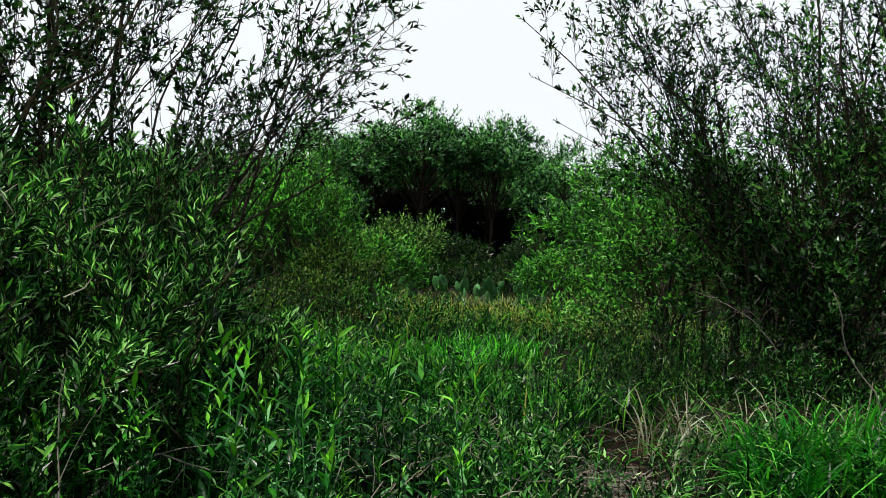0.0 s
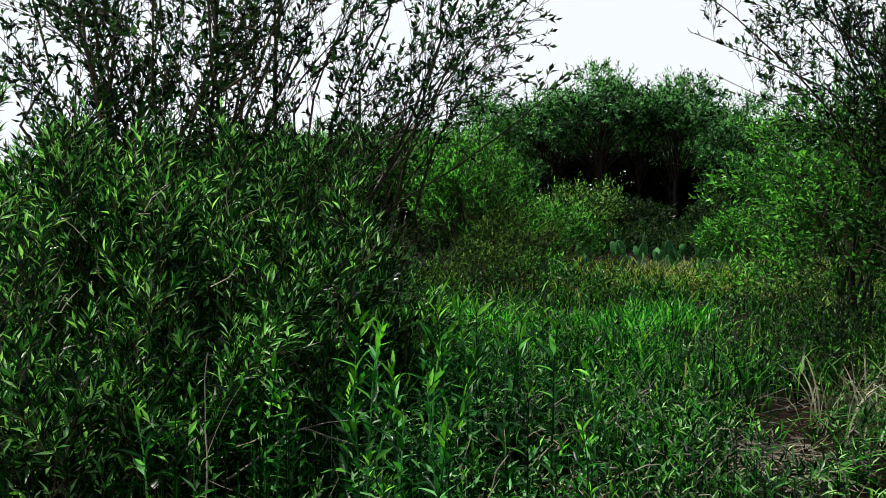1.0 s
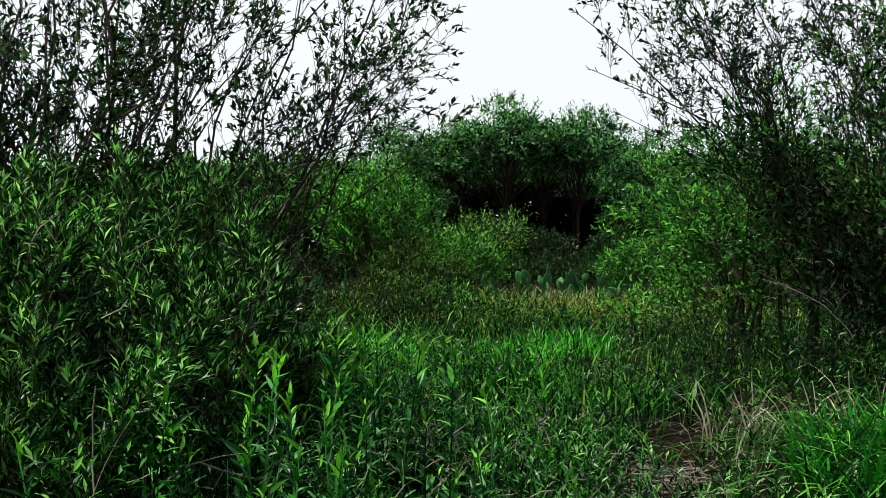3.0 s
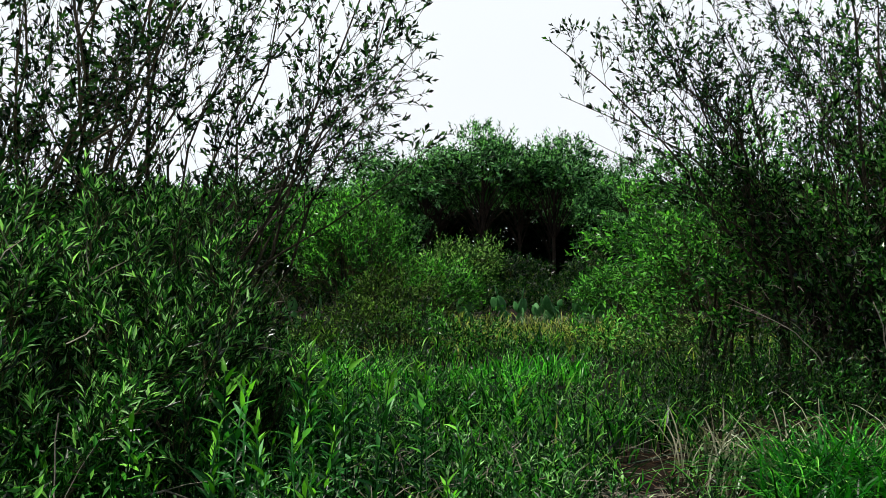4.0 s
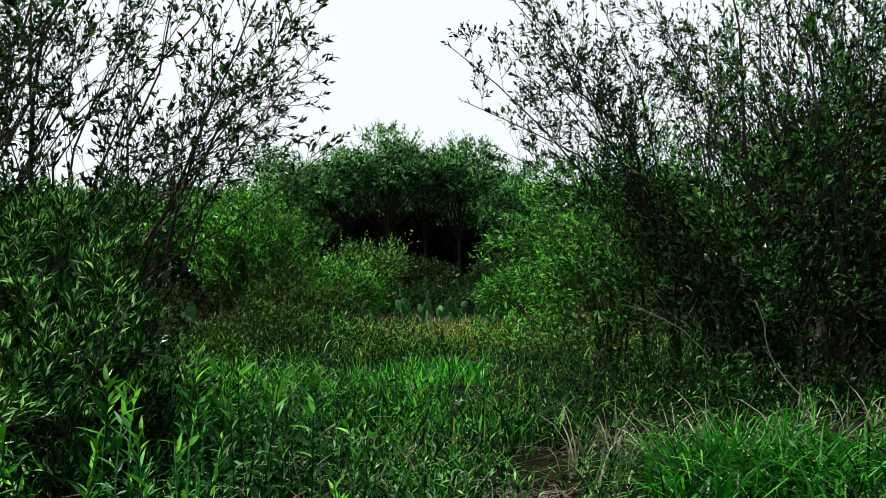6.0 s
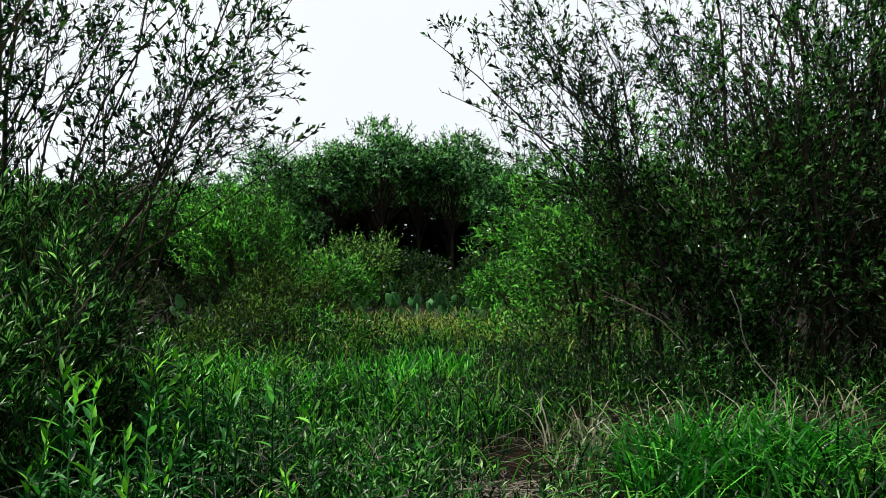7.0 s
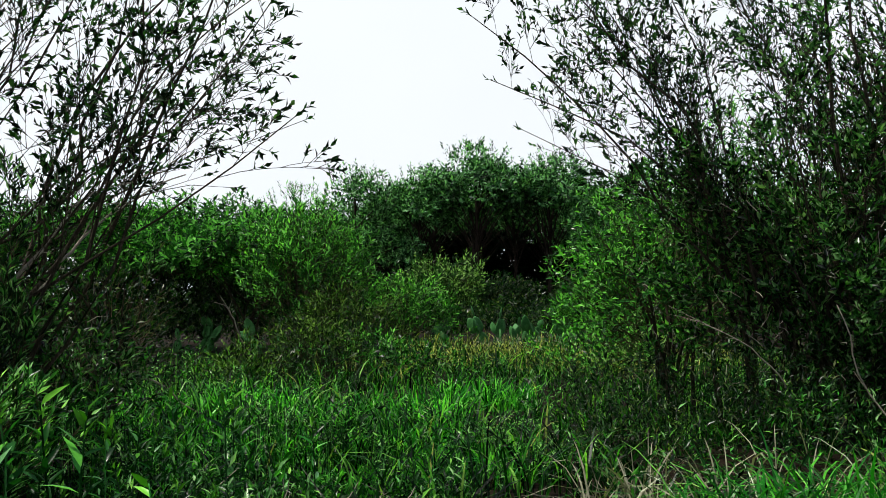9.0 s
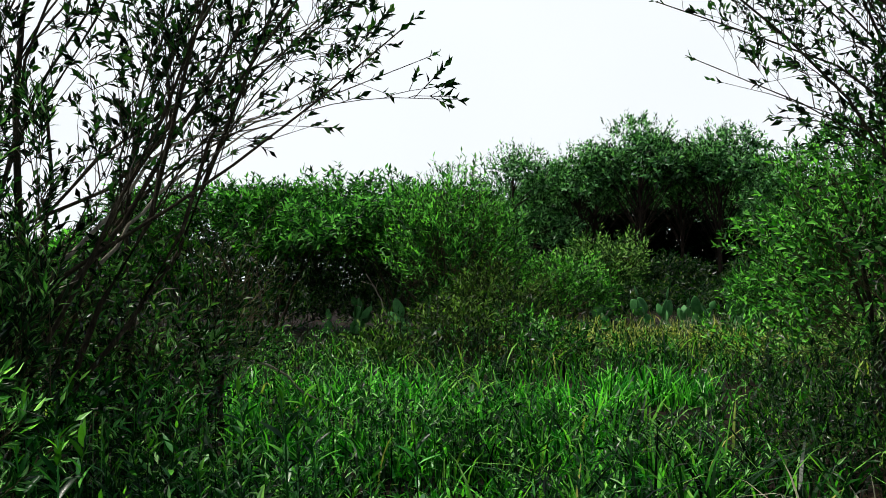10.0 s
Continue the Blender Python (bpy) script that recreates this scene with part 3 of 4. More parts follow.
# waist-high leafy shoots beside the camera
for i, (x, y, h, w, n) in enumerate([(-1.9, 3.7, 1.5, 0.55, 17), (-2.75, 3.4, 1.45, 0.6, 16), (-1.85, 4.5, 1.55, 0.55, 17), (-2.7, 4.5, 1.75, 0.6, 16), (-1.45, 3.1, 0.95, 0.5, 14),
                                     (-1.7, 5.2, 1.62, 0.32, 16), (-2.2, 2.7, 1.15, 0.5, 12), (-3.5, 4.0, 1.7, 0.6, 14), (-1.0, 4.5, 0.8, 0.45, 12), (-2.1, 5.4, 1.75, 0.45, 16), (-1.5, 2.5, 0.8, 0.35, 10), (-1.4, 5.3, 1.45, 0.24, 13), (-1.3, 4.5, 1.3, 0.25, 12), (-1.1, 3.6, 1.15, 0.3, 12), (-2.2, 3.9, 1.6, 0.5, 14)]):
    rng = np.random.default_rng(40 + i)
    tips = [(x + rng.normal(0, w * 0.55), y + rng.normal(0, w * 0.55), h * rng.uniform(0.68, 1.05)) for _ in range(n)]
    shrub("leafy_shoots", "clump of upright green shoots with long narrow leaves", "shrub", (x, y), tips, 60 + i, leaf=(0.07, 0.0145), material=M_SHOOT, kind="mid",
          stem_r=0.013, sides=9, side_len=0.8, side_from=0.2 if h < 1.0 else 0.36 if h < 1.4 else 0.55, side_ang=36, twigs=4, twig_len=0.12, per_twig=9, spread=34, bow=0.1, up=1.0, group="leafy shoots")

# hedge on the far side of the meadow
HEDGE = "bushes of the hedge"
bush("elder_bush", "large rounded bush, layered leaf clusters over a dark hollow", "bush", (-5.35, 22.3), 2.9, 3.1, 3.15, 51, shoots=4200, per=11, leaf=(0.2, 0.065), material=M_ELDER, low=0.0, shoot_len=0.35, spread=62, amount=0.4, tall=0.8, waist=0.58, group=HEDGE, kind="far")
bush("elder_bush", "large dark green rounded bush", "bush", (-8.7, 22.4), 2.7, 2.8, 3.8, 52, shoots=3300, per=11, leaf=(0.2, 0.065), material=M_ELDER, low=0.0, shoot_len=0.4, spread=60, amount=0.4, waist=0.54, group=HEDGE, kind="far")
bush("upright_bush", "upright narrow-leaved green bush in the hedge", "bush", (-2.9, 18.6), 1.05, 0.95, 2.95, 53, shoots=1500, per=10, leaf=(0.14, 0.042), material=M_BUSHG, low=0.3, up=1.1, shoot_len=0.45, group=HEDGE, kind="far")
bush("olive_bush", "low olive bush with bare brown stems below", "bush", (-1.9, 17.4), 1.0, 0.9, 1.4, 54, shoots=800, per=9, leaf=(0.1, 0.032), material=M_OLIVE, low=0.3, shoot_len=0.35, stems=18, group=HEDGE, kind="far")
bush("upright_bush", "green bush in the gap of the hedge", "bush", (-1.5, 22.5), 1.2, 1.0, 1.75, 55, shoots=1100, per=9, leaf=(0.14, 0.045), material=M_BUSHG, low=0.3, up=0.9, group=HEDGE, kind="far")
bush("leafy_bush", "small green bush beside the prickly pears", "bush", (3.3, 23.5), 1.2, 1.0, 1.6, 155, shoots=800, per=9, leaf=(0.14, 0.05), material=M_BUSHG, low=0.3, group=HEDGE, kind="far")
bush("pale_bush", "bush with pale yellowish young leaves", "bush", (-1.2, 29.3), 1.2, 1.1, 2.45, 56, shoots=1700, per=9, leaf=(0.17, 0.06), material=M_PALE, low=0.3, shoot_len=0.5, amount=0.5, group=HEDGE, kind="far")
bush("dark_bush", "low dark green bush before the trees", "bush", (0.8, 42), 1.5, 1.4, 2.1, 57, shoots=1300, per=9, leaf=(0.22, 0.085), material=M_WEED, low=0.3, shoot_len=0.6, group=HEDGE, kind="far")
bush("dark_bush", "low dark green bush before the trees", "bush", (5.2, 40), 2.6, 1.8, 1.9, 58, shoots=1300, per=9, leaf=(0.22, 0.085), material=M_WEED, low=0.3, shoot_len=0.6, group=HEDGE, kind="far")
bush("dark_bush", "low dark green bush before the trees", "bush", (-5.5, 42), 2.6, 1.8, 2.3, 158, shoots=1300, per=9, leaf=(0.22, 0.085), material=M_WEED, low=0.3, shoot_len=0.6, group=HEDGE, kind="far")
bush("leafy_bush", "green bush behind the willow thicket", "bush", (7.6, 15.5), 2.1, 1.6, 3.6, 59, shoots=1500, per=9, leaf=(0.16, 0.055), material=M_BUSHG, low=0.3, group=HEDGE, kind="far")
bush("leafy_bush", "green bush behind the willow thicket", "bush", (11.2, 15.0), 2.3, 1.8, 3.8, 159, shoots=1500, per=9, leaf=(0.16, 0.055), material=M_BUSHG, low=0.3, group=HEDGE, kind="far")
bush("elder_bush", "dark green bush at the end of the hedge", "bush", (-12.6, 21.6), 2.6, 2.0, 2.3, 60, shoots=1400, per=9, leaf=(0.26, 0.1), material=M_ELDER, low=0.25, amount=0.4, group=HEDGE, kind="far")
bush("elder_bush", "dark green bush at the end of the hedge", "bush", (-17.5, 20.5), 3.0, 2.0, 2.5, 61, shoots=1400, per=9, leaf=(0.26, 0.1), material=M_ELDER, low=0.25, amount=0.4, group=HEDGE, kind="far")

# herb mounds where the meadow runs into the hedge
rng = np.random.default_rng(66)
for i, (x, y, w, h) in enumerate([(-1.2, 15.6, 0.6, 0.7), (3.0, 15.0, 0.7, 0.9), (-1.9, 14.6, 0.7, 0.9), (-0.3, 13.7, 0.5, 0.55),
                                  (1.9, 13.4, 0.6, 0.7), (2.7, 12.6, 0.6, 0.75), (-2.4, 12.9, 0.5, 0.6), (-4.2, 12.4, 0.6, 0.7)]):
    bush("herb_mound", "rounded mound of leafy yellow-green meadow herbs", "plant", (x, y), w, w * 0.8, h, 330 + i, shoots=int(230 * w / 0.7), per=8, leaf=(0.1, 0.034), material=(M_BUSHG, M_PALE, M_OLIVE, M_UNDER)[i % 4], low=0.3, depth=0.7,
         stems=4, amount=0.4, up=1.1, shoot_len=0.3, group="herb mounds", kind="far")

# ---- trees of the grove ----
def tree(base, h, w, seed, label, clear=0.5, lobes=30, per_lobe=24, kind="far"):
    """Broad tree: trunk, limbs that each end in a flattened cushion of leafy shoots, and loose shoots on top."""
    rng = np.random.default_rng(seed)
    base = np.array([base[0], base[1], 0.0])
    ob = thing("tree", base, label, "tree", "trees of the grove")
    wood = Geo()
    lean = rng.normal(0, 0.03, 2) * h
    top = base + np.array([lean[0], lean[1], h * 0.8])
    pts = limb_points(base, top, 0.1, rng, 8, 0.03)
    tube(wood, pts, np.linspace(0.015 * h, 0.005 * h, 8), 8)
    part("trunk", wood, M_TRUNK, ob, smooth=True)
    crown = Geo()
    for i in range(lobes):
        az = 6.283 * (i * 0.618 + rng.random() * 0.15)
        out = math.sqrt((i + rng.random()) / lobes)
        dome = math.sqrt(max(0.0, 1 - 0.92 * out ** 2))
        up = dome * (1 - 0.9 * rng.random() ** 1.3) * rng.uniform(0.86, 1.06)
        c = base + np.array([math.cos(az) * w * out + lean[0] * up, math.sin(az) * w * out + lean[1] * up, h * (clear + (0.93 - clear) * up)])
        j = min(7, int(3 + up * 4))
        lb = Geo()
        tube(lb, limb_points(pts[j], c, 0.1, rng, 5, 0.06, 0.15), np.linspace(0.005 * h, 0.0012 * h, 5), 5)
        part("limb", lb, M_TRUNK, ob, smooth=True)
        size = w * rng.uniform(0.14, 0.38)
        d = unit(rng.normal(0, 1, (per_lobe, 3)) + np.array([0, 0, 0.45]))
        p = c + d * size * rng.uniform(0.55, 1.0, (per_lobe, 1)) * np.array([1, 1, 0.5])
        sd = unit(d * np.array([1, 1, 0.7]) + np.array([0, 0, 0.35]) + rng.normal(0, 0.3, (per_lobe, 3)))
        sprigs(crown, p, sd, rng.uniform(0.3, 1.1, per_lobe) * 0.075 * h, 10, 0.034 * h, 0.0135 * h, 55, rng, kind, 0.05)
    n = 70
    az, el = rng.random(n) * 6.283, rng.uniform(0.3, 1.5, n)
    d = np.stack([np.cos(az) * np.cos(el), np.sin(az) * np.cos(el), np.sin(el)], 1)
    p = base + np.array([lean[0], lean[1], h * clear]) + d * np.array([w * 0.95, w * 0.95, h * (0.93 - clear)])
    sprigs(crown, p, unit(d + np.array([0, 0, 0.5])), rng.uniform(0.05, 0.13, n) * h, 11, 0.026 * h, 0.0095 * h, 40, rng, kind, 0.0)
    part("crown", crown, M_TREE, ob, kind="stuff")
    return ob


# rows at y 72 and 78 are added behind to shade the hollow
for i, (x, y, h, w, clear) in enumerate([(-1.3, 62, 11.9, 3.5, 0.66), (3.7, 61.5, 11.2, 3.1, 0.68), (-5.0, 63, 10.4, 3.4, 0.64), (-9.0, 61, 10.6, 3.4, 0.3), (8.4, 60, 9.7, 3.6, 0.28), (13.0, 61, 9.2, 3.4, 0.2),
                                         (-13.6, 61, 9.4, 3.4, 0.2), (1.4, 65, 9.6, 3.2, 0.74), (-4.7, 67, 9.9, 3.8, 0.7), (6.8, 66, 9.7, 3.6, 0.52), (17.0, 61, 9.4, 3.4, 0.2), (21.5, 62, 9.4, 3.6, 0.2),
                                         (-9.4, 68, 10.0, 3.8, 0.4), (-1.4, 72, 10.2, 4.2, 0.7), (4.2, 73, 10.2, 4.2, 0.7), (0.5, 78, 10.0, 5.0, 0.72), (7.0, 78, 10.0, 5.0, 0.72), (-6.2, 78, 10.0, 5.0, 0.72)]):
    tree((x, y), h, w, 70 + i, "broad green grove tree over a dark shaded hollow", clear)

# closed thicket behind and beside the grove, coloured near black as the hollow's shade
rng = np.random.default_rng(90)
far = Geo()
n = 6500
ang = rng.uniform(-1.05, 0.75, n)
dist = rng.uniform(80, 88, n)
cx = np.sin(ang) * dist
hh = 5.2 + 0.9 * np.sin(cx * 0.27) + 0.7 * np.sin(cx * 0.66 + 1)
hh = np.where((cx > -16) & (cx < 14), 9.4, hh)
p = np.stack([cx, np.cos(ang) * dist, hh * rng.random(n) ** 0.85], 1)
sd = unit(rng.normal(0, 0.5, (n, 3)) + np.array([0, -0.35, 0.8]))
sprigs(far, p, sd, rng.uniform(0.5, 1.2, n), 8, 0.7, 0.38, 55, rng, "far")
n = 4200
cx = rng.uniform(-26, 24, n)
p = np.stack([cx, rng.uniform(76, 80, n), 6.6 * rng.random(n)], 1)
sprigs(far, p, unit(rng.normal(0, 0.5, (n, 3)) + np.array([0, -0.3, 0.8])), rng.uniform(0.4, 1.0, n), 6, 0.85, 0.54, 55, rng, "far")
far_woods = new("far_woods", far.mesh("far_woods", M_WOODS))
tagged(far_woods, "distant belt of dense woods, near black for the grove's shade", "woods", kind="stuff")

# low scrub between the meadow and the grove, thick behind the hedge
scrub = Geo()
n = 3400
sx, sy = rng.uniform(-34, 24, n), 26 + 34 * rng.random(n) ** 1.6
p = np.stack([sx, sy, 0.05 + rng.random(n) * (0.5 + 0.5 * np.sin(sx * 0.6) * np.cos(sy * 0.35) + 0.25 * np.sin(sx * 1.9))], 1)
p[:, 2] = np.maximum(p[:, 2], 0.02)
sprigs(scrub, p, unit(rng.normal(0, 0.35, (n, 3)) + np.array([0, 0, 1.0])), rng.uniform(0.3, 0.8, n), 9, 0.24, 0.075, 42, rng, "far")
n = 5200
sx = np.concatenate([rng.uniform(-24, -3.2, n // 2), rng.uniform(-24, 12, n - n // 2)])
sy = 23.4 + 2.2 * rng.random(n) + 0.12 * np.maximum(0, np.abs(sx + 4) - 6)
tall = np.where(sx < -3.0, 1.9 + 0.35 * np.sin(sx * 1.1), 0.75 + 0.25 * np.sin(sx * 1.7))
sy = np.where(sx > -3.0, sy + 2.6, sy)
p = np.stack([sx, sy, 0.05 + tall * rng.random(n)], 1)
sprigs(scrub, p, unit(rng.normal(0, 0.4, (n, 3)) + np.array([0, 0, 1.0])), rng.uniform(0.25, 0.5, n), 10, 0.17, 0.055, 50, rng, "far")
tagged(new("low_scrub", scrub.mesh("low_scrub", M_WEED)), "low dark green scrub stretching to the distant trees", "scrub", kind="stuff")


# ---- prickly pears ----
def pad_mesh():
    gp = Geo()
    rows, cols = 9, 14
    v = []
    for i in range(rows + 1):
        u = i / rows
        w = 0.5 * math.sin(math.pi * u ** 0.78) ** 0.62 if 0 < u < 1 else 0.0
        w = max(w, 0.06 if i == 0 else 0.0)
        for j in range(cols):
            a = 6.2832 * j / cols
            v.append((math.cos(a) * w * 0.66, math.sin(a) * w * 0.15 * (1.2 - 0.5 * u), u))
    tri = []
    for i in range(rows):
        for j in range(cols):
            a, b = i * cols + j, i * cols + (j + 1) % cols
            tri += [(a, b, b + cols), (a, b + cols, a + cols)]
    gp.add(v, tri)
    return gp.mesh("pad", M_CACTUS, smooth=True)


PAD = pad_mesh()


def prickly_pear(x, y, seed, tall=1.12, n_low=3):
    rng = np.random.default_rng(seed)
    ob = thing("prickly_pear", (x, y, float(land(x, y)) * 0.5), "prickly pear with flat blue-green upright pads at the hedge", "cactus", "prickly pears")
    def pad(m, size):
        o = new("pad", PAD)
        o.parent = ob
        o.matrix_basis = m @ Matrix.Diagonal((size * rng.uniform(0.9, 1.1), size, size, 1))
    for i in range(n_low):
        s = rng.uniform(0.34, 0.46) * tall
        m = pose(rng.normal(0, 0.22), rng.normal(0, 0.15), -0.02, rng.normal(0, 10), rng.normal(0, 16), rng.uniform(-55, 55))
        pad(m, s)
        for _ in range(rng.integers(1, 4)):
            s2 = s * rng.uniform(0.75, 1.0)
            off = rng.uniform(-0.2, 0.2)
            m2 = m @ pose(off * s, 0, s * (0.96 - abs(off) * 0.5), rng.normal(0, 10), off * 110 + rng.normal(0, 8), rng.normal(0, 40))
            pad(m2, s2)
            if rng.random() < 0.3:
                pad(m2 @ pose(0, 0, s2 * 0.95, rng.normal(0, 8), rng.normal(0, 18), rng.normal(0, 40)), s2 * 0.7)
    return ob


for i, (x, y) in enumerate([(0.4, 24.3), (1.0, 23.8), (1.4, 24.6), (1.75, 24.0), (2.4, 24.5), (2.75, 23.9), (-0.7, 25.2), (-5.4, 22.9), (-6.5, 22.6), (-4.5, 20.9)]):
    prickly_pear(x, y, 110 + i, (1.1, 0.85, 1.0)[i % 3], (3, 2, 4)[i % 3])


# ---- foreground herbs, each with its own leaves ----
def leaf_mesh(length, width, material, seed):
    gl = Geo()
    r = np.random.default_rng(seed)
    leaves(gl, np.zeros((1, 3)), np.array([[0, 1.0, 0]]), np.array([[0, 0, 1.0]]), np.array([length]), np.array([width]), "fine", 0.22, r.uniform(0.12, 0.4))
    return gl.mesh("leaf", material, smooth=True)


HERB_LEAVES = [leaf_mesh(L, W, M_HERB, i) for i, (L, W) in enumerate([(0.094, 0.02), (0.085, 0.018), (0.074, 0.017), (0.09, 0.0165)])]
TIP_LEAVES = [leaf_mesh(L, W, M_TIP, 9 + i) for i, (L, W) in enumerate([(0.075, 0.018), (0.06, 0.015)])]


def herb(place, h, seed, label):
    rng = np.random.default_rng(seed)
    ob = thing("herb_plant", place, label, "plant", "herb plants")
    w = Geo()
    pts = limb_points((0, 0, -0.03), (rng.normal(0, 0.06) * h, rng.normal(0, 0.06) * h, h), 0.2, rng, 6, 0.05)
    tube(w, pts, np.linspace(0.005, 0.0022, 6), 5)
    st = new("stalk", w.mesh("stalk", M_HERB, smooth=True))
    st.parent = ob
    n = int(18 + 20 * h)
    az = rng.random() * 360
    for i in range(n):
        u = 0.18 + 0.82 * (i + rng.random() * 0.5) / n
        f = u * 5
        j = min(int(f), 4)
        c = pts[j] + (pts[j + 1] - pts[j]) * (f - j)
        az += 137.5 + rng.normal(0, 12)
        young = u > 0.89
        lift_deg = 18 + 38 * u ** 1.3 + rng.normal(0, 12) + (22 if young else 0)
        o = new("leaf", (TIP_LEAVES if young else HERB_LEAVES)[rng.integers(0, 2 if young else 4)])
        o.parent = ob
        sc = rng.uniform(0.75, 1.15)
        o.matrix_basis = pose(*c, 0, 0, az) @ pose(0, 0, 0, lift_deg, rng.normal(0, 14), 0) @ Matrix.Diagonal((sc, sc, sc, 1))
    return ob


def bare(x, y):
    """True where plants grow: not on the trodden litter patch."""
    a = np.hypot((x - 0.98) / 0.34, (y - 4.95) / 0.5) > 1 + 0.25 * np.sin(x * 9 + y * 5)
    b = np.hypot((x + 0.14) / 0.4, (y - 4.1) / 0.38) > 1
    c = np.hypot((x + 0.5) / 0.85, (y - 6.95) / 0.5) > 1 + 0.3 * np.sin(x * 7 + y * 3)
    d = np.hypot((x - 0.45) / 0.3, (y - 7.5) / 0.35) > 1
    e = np.hypot((x - 1.3) / 0.3, (y - 5.9) / 0.85) > 1 + 0.25 * np.sin(x * 8 + y * 4)
    return a & b & c & d & e


rng = np.random.default_rng(130)
variants = []
for i in range(6):
    variants.append(herb((-0.7 + 0.1 * i, 3.1, 0), 0.62 + 0.05 * i, 140 + i, "green herb stalk with narrow leaves and pale young tip"))
spots = [(-0.78, 3.37, 0.96), (-0.39, 3.95, 0.95), (-0.68, 3.73, 1.05), (-0.21, 3.28, 0.97), (-0.05, 3.6, 0.94), (-0.72, 3.15, 0.93), (-0.5, 3.8, 0.95), (-0.42, 4.27, 0.9), (-0.54, 3.1, 0.8), (-1.04, 2.9, 0.82), (-0.1, 3.1, 0.78), (-0.3, 3.5, 0.86),
         (-0.9, 3.9, 0.9), (-0.6, 4.1, 0.84), (-1.0, 4.3, 0.9), (-0.85, 4.6, 0.86), (-0.35, 4.4, 0.8), (-0.95, 3.55, 0.9), (-0.55, 3.55, 0.84)]
for _ in range(150):
    y = rng.uniform(2.45, 6.2)
    x = rng.uniform(-1.35, 0.65 + 0.12 * (y - 2.4))
    if not bare(x, y):
        continue
    spots.append((x, y, rng.uniform(0.48, 0.82) * (1.0 if x < -0.15 else 0.86 if x < 0.2 else 0.64)))
for i, (x, y, h) in enumerate(spots):
    k = i % 6
    s = h / (0.62 + 0.05 * k)
    m = pose(x, y, float(land(x, y)), 0, 0, rng.uniform(0, 360))
    if i < 6:
        variants[i].matrix_world = m @ Matrix.Diagonal((s, s, s, 1))
    else:
        c = copy_thing(variants[k], m)
        c.scale = (s, s, s)


# ---- undergrowth, grass, litter ----
def scatter(n, x0, x1, y0, y1, rng, keep=None):
    x, y = rng.uniform(x0, x1, n), rng.uniform(y0, y1, n)
    ok = np.ones(n, bool) if keep is None else keep(x, y)
    x, y = x[ok], y[ok]
    return np.stack([x, y, land(x, y)], 1)


rng = np.random.default_rng(150)
ug = Geo()
p = scatter(6200, -3.6, 1.2, 2.1, 6.4, rng, lambda x, y: bare(x, y) & (x < 0.5 + 0.2 * (y - 2.2) + 0.25 * np.sin(y * 4.3)) & (y > 2.25 + 0.3 * np.sin(x * 3.1) + 0.15 * np.sin(x * 8.3)) & (rng.random(len(x)) < (y - 1.9) * 1.6))
top = np.where(p[:, 0] < -0.9, 0.85, np.clip(0.42 - 0.16 * (p[:, 0] + 1.0), 0.2, 0.42))
p[:, 2] += top * rng.random(len(p)) * 0.8
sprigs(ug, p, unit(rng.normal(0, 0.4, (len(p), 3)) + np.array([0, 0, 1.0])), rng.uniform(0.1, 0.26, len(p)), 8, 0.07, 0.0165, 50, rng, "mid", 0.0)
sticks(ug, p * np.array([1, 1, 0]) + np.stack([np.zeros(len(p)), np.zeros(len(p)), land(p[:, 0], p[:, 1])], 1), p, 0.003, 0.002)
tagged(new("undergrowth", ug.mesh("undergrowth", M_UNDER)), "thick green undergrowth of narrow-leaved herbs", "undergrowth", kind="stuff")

# leafy rosettes that stand over the undergrowth
ro = Geo()
p = scatter(1900, -1.3, 1.5, 3.3, 9.0, rng, lambda x, y: bare(x, y) & (np.sin(x * 3.7 + 1) * np.sin(y * 2.9) + rng.normal(0, 0.5, len(x)) > -0.1))
foot = p.copy()
p[:, 2] += rng.uniform(0.08, 0.34, len(p)) * np.clip(1.15 - 0.25 * p[:, 0], 0.8, 1.3)
d = unit(rng.normal(0, 0.25, (len(p), 3)) + np.array([0, 0, 1.0]))
sticks(ro, foot, p, 0.0028, 0.002)
sprigs(ro, p, d, rng.uniform(0.06, 0.14, len(p)), 9, 0.068, 0.0145, 58, rng, "mid", 0.0)
tagged(new("herb_rosettes", ro.mesh("herb_rosettes", M_SHOOT)), "upright leafy herb tops standing over the undergrowth", "undergrowth", kind="stuff")

ug = Geo()
p = scatter(23000, -8.0, 6.5, 3.9, 19.5, rng, lambda x, y: bare(x, y) & ((x > -3.0) | (y < 16.5)) & (rng.random(len(x)) < 1.0 - 0.03 * y))
clump = np.sin(p[:, 0] * 2.3 + 1.1) * np.sin(p[:, 1] * 1.9 + 0.3) + 0.5 * np.sin(p[:, 0] * 5.1 + p[:, 1] * 4.3)
ok = clump + rng.normal(0, 0.35, len(p)) > 0.15 + 0.45 * np.exp(-((p[:, 0] + 0.6) / 1.6) ** 2 - ((p[:, 1] - 10) / 2.6) ** 2)
p, clump = p[ok], clump[ok]
p[:, 2] += 0.36 * rng.random(len(p)) ** 1.4 * (1 + 0.6 * clump)
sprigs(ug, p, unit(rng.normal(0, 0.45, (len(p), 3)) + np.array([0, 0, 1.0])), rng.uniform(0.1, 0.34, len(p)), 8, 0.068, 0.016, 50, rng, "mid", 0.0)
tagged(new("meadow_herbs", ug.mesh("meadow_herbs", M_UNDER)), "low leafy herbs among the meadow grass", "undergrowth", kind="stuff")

gr = Geo()
